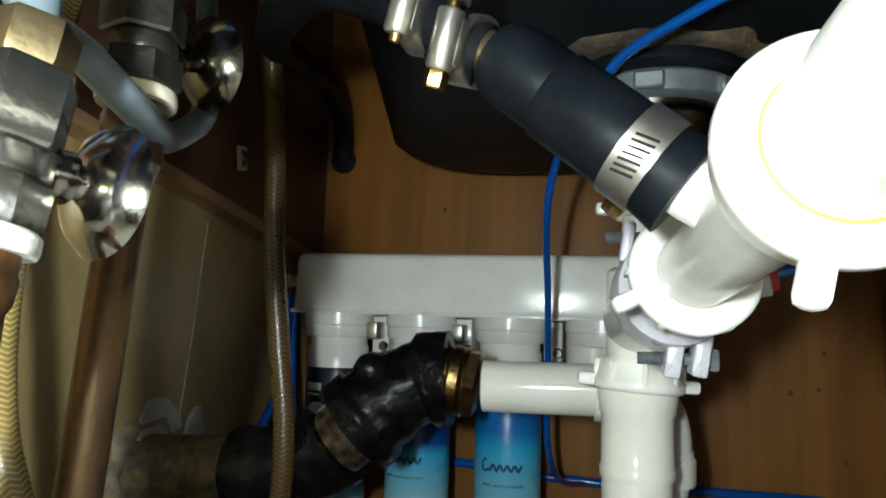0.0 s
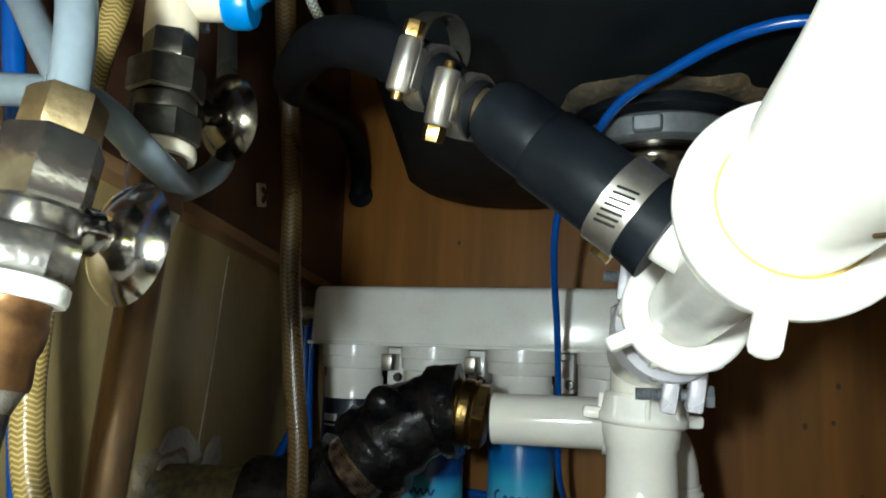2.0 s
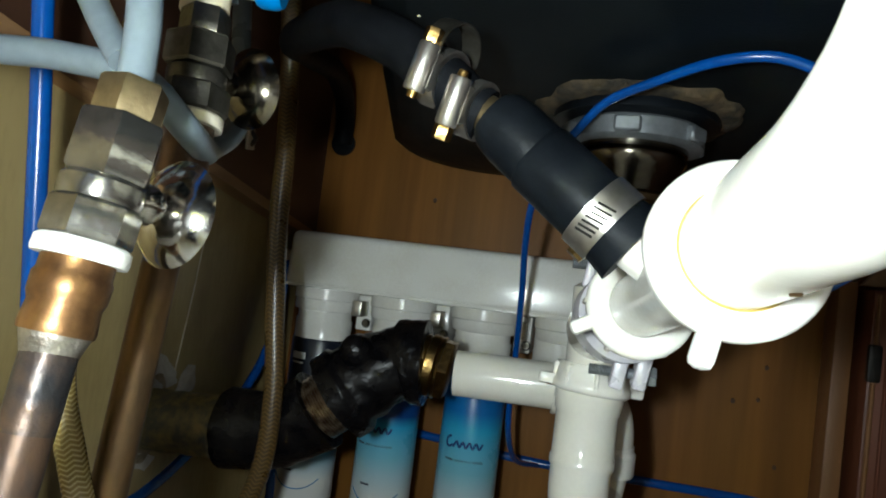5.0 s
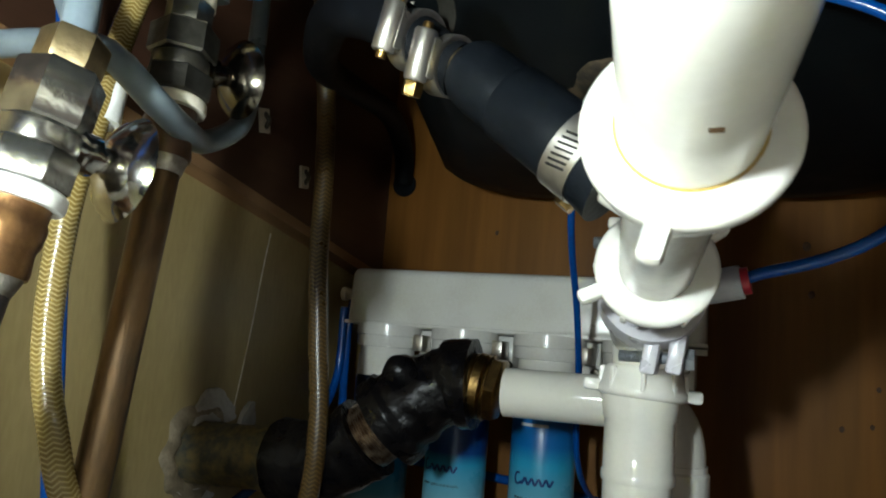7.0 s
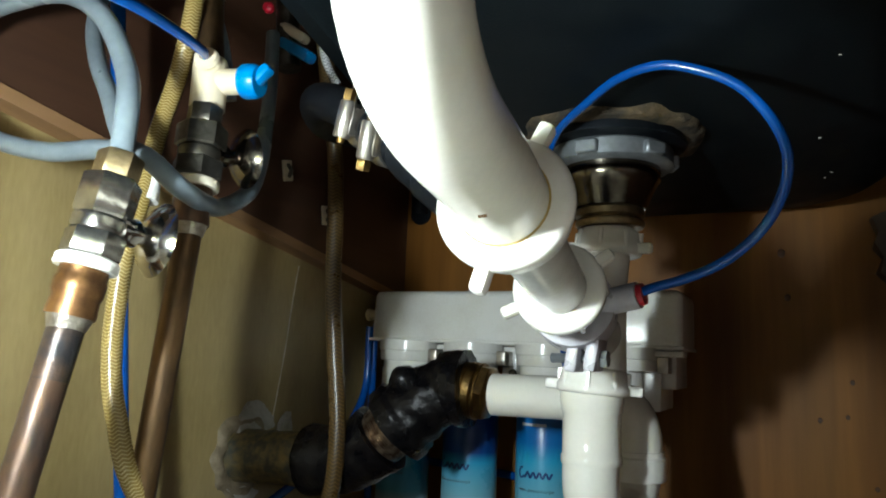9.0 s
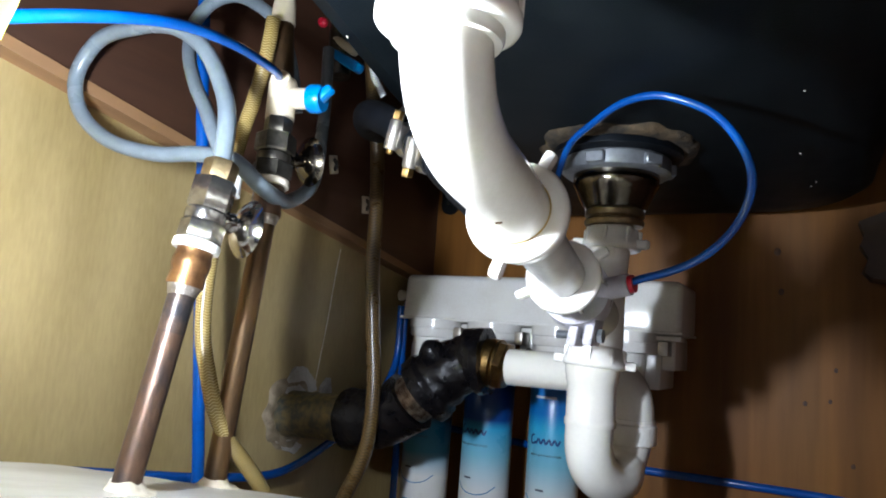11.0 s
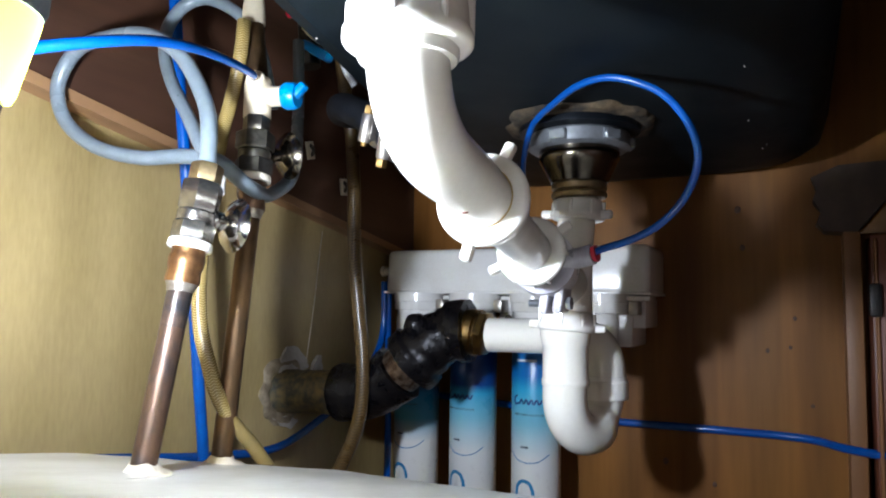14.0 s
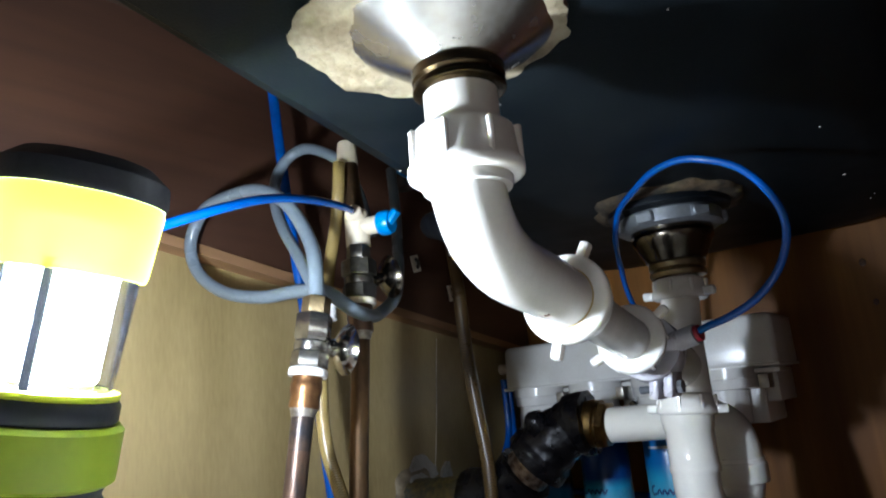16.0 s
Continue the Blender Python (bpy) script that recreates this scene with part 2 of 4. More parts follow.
def sleeve(name, stops):
    """A printed paper sleeve whose colour changes along its height (object z, metres)."""
    m = mat(name, (0.8, 0.8, 0.8), 0.3, scale=30)
    nt = m.node_tree
    sep = nt.nodes.new("ShaderNodeSeparateXYZ")
    nt.links.new(nt.nodes["Texture Coordinate"].outputs["Object"], sep.inputs[0])
    rng = nt.nodes.new("ShaderNodeMapRange")
    rng.inputs["From Min"].default_value, rng.inputs["From Max"].default_value = stops[0][0], stops[-1][0]
    nt.links.new(sep.outputs[2], rng.inputs["Value"])
    ramp = nt.nodes.new("ShaderNodeValToRGB")
    span = stops[-1][0] - stops[0][0]
    while len(ramp.color_ramp.elements) < len(stops):
        ramp.color_ramp.elements.new(0.5)
    for el, (z, c) in zip(ramp.color_ramp.elements, stops):
        el.position, el.color = (z - stops[0][0]) / span, (*c, 1)
    nt.links.new(rng.outputs["Result"], ramp.inputs["Fac"])
    nt.links.new(ramp.outputs["Color"], nt.nodes["Principled BSDF"].inputs["Base Color"])
    return m


# ---- building tools ----
BASE = {}


def finish(bm, name, material, sharp=38):
    for f in bm.faces:
        f.smooth = True
    lim = radians(sharp)
    for e in bm.edges:
        if len(e.link_faces) == 2 and e.calc_face_angle(0) > lim:
            e.smooth = False
    me = bpy.data.meshes.new(name)
    bm.to_mesh(me)
    bm.free()
    me.materials.append(material)
    return me


def thing(name, at, label, category, group="", kind=""):
    ob = new(name)
    ob.location = at
    ob.empty_display_size = 0.01
    BASE[ob] = Vector(at)
    return tagged(ob, label, category, group, kind)


def part(name, bm, material, parent, label="", sharp=38):
    bmesh.ops.translate(bm, verts=bm.verts, vec=-BASE[parent])
    ob = new(name, finish(bm, name, material, sharp))
    ob.parent = parent
    BASE[ob] = BASE[parent]
    return tagged(ob, label)


def solid(name, bm, material, label, category, group="", kind="", sharp=38, at=None):
    """A thing that is one mesh, with its origin at its base."""
    if at is None:
        xs = [v.co for v in bm.verts]
        at = Vector((sum(c.x for c in xs) / len(xs), sum(c.y for c in xs) / len(xs), min(c.z for c in xs)))
    at = Vector(at)
    bmesh.ops.translate(bm, verts=bm.verts, vec=-at)
    ob = new(name, finish(bm, name, material, sharp))
    ob.location = at
    BASE[ob] = at
    return tagged(ob, label, category, group, kind)


def along(p, q):
    """A frame at p whose z axis points to q."""
    p, q = Vector(p), Vector(q)
    return Matrix.Translation(p) @ (q - p).to_track_quat("Z", "Y").to_matrix().to_4x4()


def lathe(profile, m=None, n=32, bm=None):
    """Turns (radius, height) pairs round z, closed at both ends where the radius is not 0."""
    bm = bm or bmesh.new()
    m = m or Matrix()
    rings = []
    for r, z in profile:
        if r < 1e-6:
            rings.append([bm.verts.new(m @ Vector((0, 0, z)))])
        else:
            rings.append([bm.verts.new(m @ Vector((r * math.cos(2 * math.pi * k / n), r * math.sin(2 * math.pi * k / n), z))) for k in range(n)])
    for a, b in zip(rings, rings[1:]):
        for k in range(n):
            q = (k + 1) % n
            if len(a) == 1 and len(b) == 1:
                break
            if len(a) == 1:
                bm.faces.new((a[0], b[q], b[k]))
            elif len(b) == 1:
                bm.faces.new((a[k], a[q], b[0]))
            else:
                bm.faces.new((a[k], a[q], b[q], b[k]))
    for ring, flip in ((rings[0], True), (rings[-1], False)):
        if len(ring) > 2 and rings[0] is not rings[-1]:
            bm.faces.new(ring[::-1] if flip else ring)
    return bm


def spline(points, step=0.006):
    """A smooth line through the points, even where they lie at uneven distances."""
    p = [Vector(q) for q in points]
    p = [p[0] * 2 - p[1]] + p + [p[-1] * 2 - p[-2]]
    out = []
    for a, b, c, d in zip(p, p[1:], p[2:], p[3:]):
        t0, t1 = 0.0, (b - a).length ** 0.5
        t2 = t1 + (c - b).length ** 0.5
        t3 = t2 + (d - c).length ** 0.5
        k = max(2, int((c - b).length / step))
        for i in range(k):
            t = t1 + (t2 - t1) * i / k
            a1 = a * ((t1 - t) / (t1 - t0)) + b * ((t - t0) / (t1 - t0))
            a2 = b * ((t2 - t) / (t2 - t1)) + c * ((t - t1) / (t2 - t1))
            a3 = c * ((t3 - t) / (t3 - t2)) + d * ((t - t2) / (t3 - t2))
            b1 = a1 * ((t2 - t) / (t2 - t0)) + a2 * ((t - t0) / (t2 - t0))
            b2 = a2 * ((t3 - t) / (t3 - t1)) + a3 * ((t - t1) / (t3 - t1))
            out.append(b1 * ((t2 - t) / (t2 - t1)) + b2 * ((t - t1) / (t2 - t1)))
    out.append(p[-2])
    return out


def sweep(points, radius, n=20, step=0.006, smooth=True, hollow=0.0, bm=None, rough=0.0):
    """A round tube along the points; radius: a number or a function of the share of the way."""
    line = spline(points, step) if smooth else [Vector(q) for q in points]
    bm = bm or bmesh.new()
    uv = bm.loops.layers.uv.verify()
    tangent = [(line[min(i + 1, len(line) - 1)] - line[max(i - 1, 0)]).normalized() for i in range(len(line))]
    side = tangent[0].orthogonal().normalized()
    rings, run, total = [], [0.0], sum((b - a).length for a, b in zip(line, line[1:]))
    for i, (p, t) in enumerate(zip(line, tangent)):
        side = (side - t * side.dot(t)).normalized()
        up = t.cross(side)
        if i:
            run.append(run[-1] + (p - line[i - 1]).length)
        r = radius(run[-1] / total) if callable(radius) else radius
        ring = []
        for k in range(n):
            a = 2 * math.pi * k / n
            w = side * math.cos(a) + up * math.sin(a)
            rr = r + (rough * noise.noise((p + w * r) * 90) if rough else 0)
            ring.append(bm.verts.new(p + w * rr))
        rings.append(ring)
    for i, (a, b) in enumerate(zip(rings, rings[1:])):
        for k in range(n):
            q = (k + 1) % n
            f = bm.faces.new((a[k], a[q], b[q], b[k]))
            for loop, c in zip(f.loops, ((k, i), (k + 1, i), (k + 1, i + 1), (k, i + 1))):
                loop[uv].uv = (c[0] / n, run[c[1]])
    bm.faces.new(rings[0][::-1])
    bm.faces.new(rings[-1])
    return bm


def box(size, m=None, bevel=0.0, segments=2, bm=None):
    bm = bm or bmesh.new()
    made = bmesh.ops.create_cube(bm, size=1.0, matrix=(m or Matrix()) @ Matrix.Diagonal((*size, 1)))
    if bevel:
        edges = list({e for v in made["verts"] for e in v.link_edges})
        bmesh.ops.bevel(bm, geom=edges, offset=bevel, segments=segments, affect="EDGES", profile=0.5)
    return bm


def block(lo, hi, bevel=0.0, segments=2, bm=None):
    lo, hi = Vector(lo), Vector(hi)
    return box(tuple(hi - lo), Matrix.Translation((lo + hi) / 2), bevel, segments, bm)


def prism(outline, z0, z1, m=None, bm=None):
    """An upright prism over a flat outline of (x, y)."""
    bm = bm or bmesh.new()
    m = m or Matrix()
    low = [bm.verts.new(m @ Vector((x, y, z0))) for x, y in outline]
    top = [bm.verts.new(m @ Vector((x, y, z1))) for x, y in outline]
    bm.faces.new(low[::-1])
    bm.faces.new(top)
    k = len(outline)
    for i in range(k):
        bm.faces.new((low[i], low[(i + 1) % k], top[(i + 1) % k], top[i]))
    return bm


def hexnut(r, h, m, bore=0.0, bevel=0.0012, bm=None):
    """A six-sided nut, its corners rounded off at both ends, from z = 0 to h."""
    bm = bm or bmesh.new()
    rings = []
    for rr, z in ((r * 0.93, 0), (r, bevel), (r, h - bevel), (r * 0.93, h)):
        rings.append([bm.verts.new(m @ Vector((rr * math.cos(math.pi * k / 3), rr * math.sin(math.pi * k / 3), z))) for k in range(6)])
    for a, b in zip(rings, rings[1:]):
        for k in range(6):
            bm.faces.new((a[k], a[(k + 1) % 6], b[(k + 1) % 6], b[k]))
    bm.faces.new(rings[0][::-1])
    bm.faces.new(rings[-1])
    return bm


def slip_nut(parent, p, q, r=0.0285, h=0.022, inner=0.0195, ears=(), ribs=8, turn=0.0, lip=0.0):
    """A plastic slip nut round a tube: it starts at p and points to q, with a rim, ribs and ears (directions in the world)."""
    m = along(p, q)
    prof = [(inner, 0), (r * 0.90, 0), (r * 0.97, 0.001), (r, 0.0025), (r, 0.0065), (r * 0.95, 0.0085), (r * 0.90, h - 0.003), (r * 0.87, h - 0.001), (r * 0.84, h), (inner, h), (inner, 0)]
    nut = part("slip_nut", lathe(prof, m, 48), PVC_NUT, parent)
    for k in range(ribs):
        a = turn + 2 * math.pi * k / ribs
        part("rib", box((0.005, 0.0032, h * 0.72), m @ Matrix.Rotation(a, 4, "Z") @ Matrix.Translation((r * 0.925, 0, h * 0.56)), 0.0008, 1), PVC_NUT, nut)
    inv = m.to_3x3().inverted()
    for e in ears:
        d = inv @ Vector(e)
        a = math.atan2(d.y, d.x)
        part("ear", box((0.013, 0.0075, 0.0085), m @ Matrix.Rotation(a, 4, "Z") @ Matrix.Translation((r + 0.0035, 0, 0.0055)), 0.0026, 2), PVC_NUT, nut)
    return nut


def hose_clamp(p, q, r, width=0.012, out=(0, -1, 0), flip=False, slots_to=(0, -1, 0), label="stainless worm-drive hose clamp", slots=7, tail=False):
    """A slotted band round a hose at p, across the line to q, with its screw housing on the side out."""
    ob = thing("hose_clamp", p, label, "hose clamp", "hose clamps on the drain hose")
    m = along(p, q)
    inv = m.to_3x3().inverted()
    w = width / 2
    part("band", lathe([(r, -w), (r + 0.001, -w), (r + 0.001, w), (r, w), (r, -w)], m, 40), CLAMP_STEEL, ob)
    d = inv @ Vector(out)
    h = m @ Matrix.Rotation(math.atan2(d.y, d.x), 4, "Z") @ Matrix.Translation((r + 0.0042, 0, 0)) @ Matrix.Rotation(math.pi / 2 * (-1 if flip else 1), 4, "X")
    if tail:
        # the free end of the band stands off the hose in a wide arc
        bm = bmesh.new()
        a1 = math.atan2(d.y, d.x)
        rows = []
        for k in range(25):
            u = k / 24
            a = a1 + (0.35 + 2.6 * u) * (1 if flip else -1)
            ra = r + 0.002 + 0.011 * math.sin(math.pi * min(1.0, u * 1.15)) ** 0.8 if u < 0.87 else r + 0.002 + 0.002 * (1 - u)
            rows.append([bm.verts.new(m @ Vector((rr * math.cos(a), rr * math.sin(a), z))) for rr, z in ((ra, -w), (ra + 0.0007, -w), (ra + 0.0007, w), (ra, w))])
        for p0, p1 in zip(rows, rows[1:]):
            for i in range(4):
                bm.faces.new((p0[i], p0[(i + 1) % 4], p1[(i + 1) % 4], p1[i]))
        bm.faces.new(rows[0][::-1])
        bm.faces.new(rows[-1])
        bmesh.ops.recalc_face_normals(bm, faces=bm.faces)
        part("band_tail", bm, CHROME_DULL, ob, "dark loose end of the band")
    bm = lathe([(0, -0.011), (0.0046, -0.011), (0.0052, -0.010), (0.0052, 0.010), (0.0046, 0.011), (0, 0.011)], h, 24)
    box((0.006, width, 0.018), h @ Matrix.Translation((-0.003, 0, 0)), 0.001, 1, bm)
    part("screw_housing", bm, CLAMP_STEEL, ob)
    bm = hexnut(0.0046, 0.0065, h @ Matrix.Translation((0, 0, 0.0112)))
    part("screw", bm, BRASS, ob, "brass-coloured hexagonal screw head")
    part("screw_tip", lathe([(0, -0.0145), (0.0022, -0.014), (0.0026, -0.0108), (0, -0.0108)], h, 12), BRASS, ob)
    d = inv @ Vector(slots_to)
    a0 = math.atan2(d.y, d.x)
    for k in range(slots):
        a = a0 + (k - 3) * 0.13
        part("slot", box((0.0008, 0.0009, width * 0.62), m @ Matrix.Rotation(a, 4, "Z") @ Matrix.Translation((r + 0.0010, 0, 0)) @ Matrix.Rotation(0.25, 4, "X"), 0, 1), DARK, ob)
    return ob


# ---- the cabinet ----
def ramp_z(y):
    """Height of the liner, which sags towards the back."""
    return 0.186 - 0.18 * (max(y, 0.06) - 0.184)


def floor_board():
    nx, ny = 60, 60
    bm = bmesh.new()
    grid = []
    for j in range(ny + 1):
        row = []
        for i in range(nx + 1):
            u, v = i / nx, j / ny
            x = -0.155 + u * 0.573
            back = 0.215 + 0.155 * min(1, max(0, (x + 0.155) / 0.115)) + 0.125 * max(0, x + 0.04)
            y = -0.62 + v * (back + 0.62)
            z = ramp_z(y) + 0.0016 * noise.noise(Vector((x * 9, y * 9, 1))) + 0.0008 * noise.noise(Vector((x * 30, y * 30, 4)))
            row.append(bm.verts.new((x, y, z)))
        grid.append(row)
    for j in range(ny):
        for i in range(nx):
            bm.faces.new((grid[j][i], grid[j][i + 1], grid[j + 1][i + 1], grid[j + 1][i]))
    rim = [grid[0][i] for i in range(nx + 1)] + [grid[j][nx] for j in range(1, ny + 1)] + [grid[ny][i] for i in range(nx - 1, -1, -1)] + [grid[j][0] for j in range(ny - 1, 0, -1)]
    low = [bm.verts.new((v.co.x, v.co.y, 0.0)) for v in rim]
    for k in range(len(rim)):
        q = (k + 1) % len(rim)
        bm.faces.new((rim[q], rim[k], low[k], low[q]))
    bm.faces.new(low[::-1])
    solid("floor_platform", bm, LINER, "raised cabinet floor covered with pale marbled vinyl liner", "cabinet floor", kind="structure", sharp=50)


floor_board()
solid("floor", block((-0.31, -0.72, -0.02), (0.47, 0.91, 0.0)), BASE_WOOD, "bare wooden cabinet base", "floor", kind="structure")
back_wall = solid("wall_back", block((-0.30, 0.885, 0.0), (0.47, 0.905, 0.72)), PLYWOOD, "reddish-brown stained plywood cabinet panel", "wall", kind="structure", at=(0, 0.885, 0))
solid("wall_left", block((-0.305, -0.72, 0.0), (-0.285, 0.885, 0.72)), WALLBOARD, "tan painted wallboard behind the pipes", "wall", kind="structure", at=(-0.285, 0, 0))
solid("wall_front_end", block((-0.285, -0.72, 0.0), (0.47, -0.70, 0.72)), PANEL_DARK, "plain dark cabinet end panel", "wall", kind="structure", at=(0, -0.70, 0))
solid("wall_right", block((0.45, -0.70, 0.0), (0.47, 0.885, 0.72)), PANEL_DARK, "dark wooden inside of the cabinet front", "wall", kind="structure", at=(0.45, 0, 0))
solid("ceiling", block((-0.305, -0.72, 0.72), (0.47, 0.905, 0.74)), RAIL_WOOD, "dark underside of the worktop", "ceiling", kind="structure")


def batten_z(y):
    return 0.483 - 0.165 * (y - 0.22)


def sloped(y0, y1, x0, x1, lo, hi):
    """A board on the left wall whose lower and upper edges follow lo(y) and hi(y)."""
    bm = bmesh.new()
    v = [bm.verts.new((x, y, h(y))) for x in (x0, x1) for y in (y0, y1) for h in (lo, hi)]
    for f in ((0, 1, 3, 2), (4, 6, 7, 5), (0, 4, 5, 1), (2, 3, 7, 6), (1, 5, 7, 3), (0, 2, 6, 4)):
        bm.faces.new([v[i] for i in f])
    bmesh.ops.recalc_face_normals(bm, faces=bm.faces)
    return bm


solid("upper_panel", sloped(-0.70, 0.884, -0.285, -0.268, lambda y: batten_z(y) + 0.004, lambda y: 0.72), PANEL_DARK,
      "dark brown stained wooden panel on the wall", "wall panel", kind="structure", at=(-0.27, 0, 0.45))
solid("trim_batten", sloped(-0.70, 0.884, -0.285, -0.262, lambda y: batten_z(y) - 0.007, lambda y: batten_z(y) + 0.004), BATTEN_WOOD,
      "narrow brown wooden batten along the wall", "batten", kind="structure", at=(-0.27, 0, 0.45))

bm = bmesh.new()
sweep([(-0.2848, 0.655, 0.395), (-0.2846, 0.648, 0.35), (-0.2847, 0.642, 0.30), (-0.2846, 0.634, 0.25), (-0.2847, 0.628, 0.215)], 0.0008, 6, bm=bm)
solid("wall_seam", bm, CAULK, "thin pale filled crack down the wallboard", "wall crack", kind="structure")
KNOT = mat("wood_knot", (0.055, 0.022, 0.008), 0.6, alt=(0.10, 0.04, 0.012), scale=200, bump=0.3)
for kx, kz, kr in ((0.273, 0.241, 0.0030), (0.306, 0.284, 0.0028), (0.300, 0.246, 0.0026), (0.324, 0.173, 0.0028), (0.142, 0.084, 0.0045), (0.240, 0.430, 0.005), (0.245, 0.378, 0.004), (0.205, 0.06, 0.0035), (-0.11, 0.44, 0.003)):
    m = Matrix.Translation((kx, 0.8848, kz)) @ Matrix.Rotation(math.pi / 2, 4, "X") @ Matrix.Diagonal((0.9, 1.15, 1, 1))
    part("knot", lathe([(0, 0.0006), (kr * 0.7, 0.0005), (kr, -0.0004), (0, -0.0006)][::-1], m, 14), KNOT, back_wall)

# corner post and rail of the cabinet front
solid("corner_post", block((0.361, 0.845, 0.0), (0.380, 0.8845, 0.392), 0.002), FRAME_WOOD, "upright orange-brown wooden frame post", "post", kind="structure")
stile = solid("frame_stile", block((0.387, 0.82, 0.0), (0.4495, 0.884, 0.384), 0.002), STILE_WOOD, "reddish-brown wooden face-frame stile", "stile", kind="structure")
part("moulding", block((0.3895, 0.8155, 0.0), (0.394, 0.8202, 0.380), 0.0015, 1), FRAME_WOOD, stile, "pale wooden bead")
part("moulding", block((0.402, 0.8155, 0.0), (0.405, 0.8202, 0.380), 0.001, 1), STILE_WOOD, stile)
part("hinge", block((0.3835, 0.811, 0.288), (0.397, 0.8202, 0.327), 0.003), HINGE_BLACK, stile, "black metal door hinge")
part("hinge", block((0.403, 0.811, 0.284), (0.414, 0.8202, 0.325), 0.004), HINGE_BLACK, stile, "black metal door hinge")
bm = bmesh.new()
rail = [(0.328, 0.462), (0.334, 0.444), (0.330, 0.432), (0.339, 0.418), (0.334, 0.402), (0.340, 0.392), (0.360, 0.390), (0.378, 0.391), (0.412, 0.432), (0.4495, 0.440), (0.4495, 0.478), (0.36, 0.476)]
prism([(x, -z) for x, z in rail], 0.0, 0.034, Matrix.Translation((0, 0.844, 0)) @ Matrix.Rotation(-math.pi / 2, 4, "X"), bm)
for v in bm.verts:
    v.co += Vector((0.003 * noise.noise(v.co * 80), 0, 0.003 * noise.noise(v.co * 70 + Vector((5, 1, 2)))))
bmesh.ops.recalc_face_normals(bm, faces=bm.faces)
solid("frame_rail", bm, RAIL_WOOD, "dark broken end of a wooden rail under the worktop", "rail", kind="structure")
bm = bmesh.new()
prism([(0.379, -0.388), (0.412, -0.388), (0.412, -0.427)], 0.0, 0.008, Matrix.Translation((0, 0.835, 0)) @ Matrix.Rotation(-math.pi / 2, 4, "X"), bm)
bmesh.ops.recalc_face_normals(bm, faces=bm.faces)
solid("corner_block", bm, BATTEN_WOOD, "small pale triangular wooden corner block", "corner block", kind="structure")


# ---- sink ----
SINK_Z = 0.478


def sink_rise(y):
    """The bottom of the bowls climbs gently from the rear drain to the front one."""
    return 0.036 * (0.545 - y)


def bowl_outline(x0, x1, y0, y1, r, n=8):
    out = []
    for cx, cy, a0 in ((x1 - r, y1 - r, 0), (x0 + r, y1 - r, 90), (x0 + r, y0 + r, 180), (x1 - r, y0 + r, 270)):
        for k in range(n + 1):
            a = radians(a0 + 90 * k / n)
            out.append((cx + r * math.cos(a), cy + r * math.sin(a)))
    return out


def bowl(x0, x1, y0, y1):
    """The bowls of the sink as seen from below: flat bottom, rounded foot, sloping sides, narrower to the front."""
    bm = bmesh.new()
    rings = []
    for inset, z, r in ((0.05, SINK_Z, 0.09), (0.022, SINK_Z + 0.004, 0.10), (0.008, SINK_Z + 0.014, 0.11), (0.0, SINK_Z + 0.04, 0.12), (-0.012, 0.70, 0.12)):
        ring = []
        for x, y in bowl_outline(x0 + inset, x1 - inset, y0 + inset, y1 - inset, r, 10):
            cut = 0.23 * min(1, max(0, (0.62 - y) / 0.6)) * max(0, (0.10 - x) / 0.25)
            ring.append(bm.verts.new((x + cut, y, z + (sink_rise(y) if z < 0.6 else 0))))
        rings.append(ring)
    bm.faces.new(rings[0][::-1])
    for a, b in zip(rings, rings[1:]):
        for k in range(len(a)):
            q = (k + 1) % len(a)
            bm.faces.new((a[k], a[q], b[q], b[k]))
    bm.faces.new(rings[-1])
    return bm


sink = thing("kitchen_sink", (0.15, 0.36, SINK_Z), "underside of a black composite kitchen sink", "sink")
part("bowl", bowl(-0.135, 0.345, -0.24, 0.855), SINK, sink, sharp=60)


def putty_ring(parent, x, y, r, reach=1.32, skew=0.0, material=PUTTY, towards=math.pi):
    bm = bmesh.new()
    n = 72
    rows = []
    for rr, z in ((r * 0.75, SINK_Z - 0.001), (r, SINK_Z - 0.006), (r * 1.15, SINK_Z - 0.004), (r * reach, SINK_Z + 0.001)):
        ring = []
        for k in range(n):
            a = 2 * math.pi * k / n
            w = 1 + skew * max(0, math.cos(a - towards)) * (rr > r) + 0.16 * noise.noise(Vector((math.cos(a) * 3, math.sin(a) * 3, rr * 40))) * (rr / r) + 0.05 * noise.noise(Vector((math.cos(a) * 14, math.sin(a) * 14, rr * 30)))
            ring.append(bm.verts.new((x + rr * w * math.cos(a), y + rr * w * math.sin(a), z + sink_rise(y + rr * w * math.sin(a)) - 0.002 * noise.noise(Vector((a * 4, rr * 90, 2))))))
        rows.append(ring)
    for a, b in zip(rows, rows[1:]):
        for k in range(n):
            q = (k + 1) % n
            bm.faces.new((a[k], b[k], b[q], a[q]))
    return part("putty", bm, material, parent, "crumbly tan plumber's putty", 80)


rng = random.Random(5)
for k in range(16):
    x, y = rng.uniform(-0.02, 0.29), rng.uniform(0.05, 0.78)
    r = rng.uniform(0.0006, 0.0013)
    part("pale_speck", lathe([(0, 0.0006), (r, 0.0004), (r * 0.8, -0.0005), (0, -0.0008)], Matrix.Translation((x, y, SINK_Z + sink_rise(y))), 8), PAPER, sink, "small white speck")

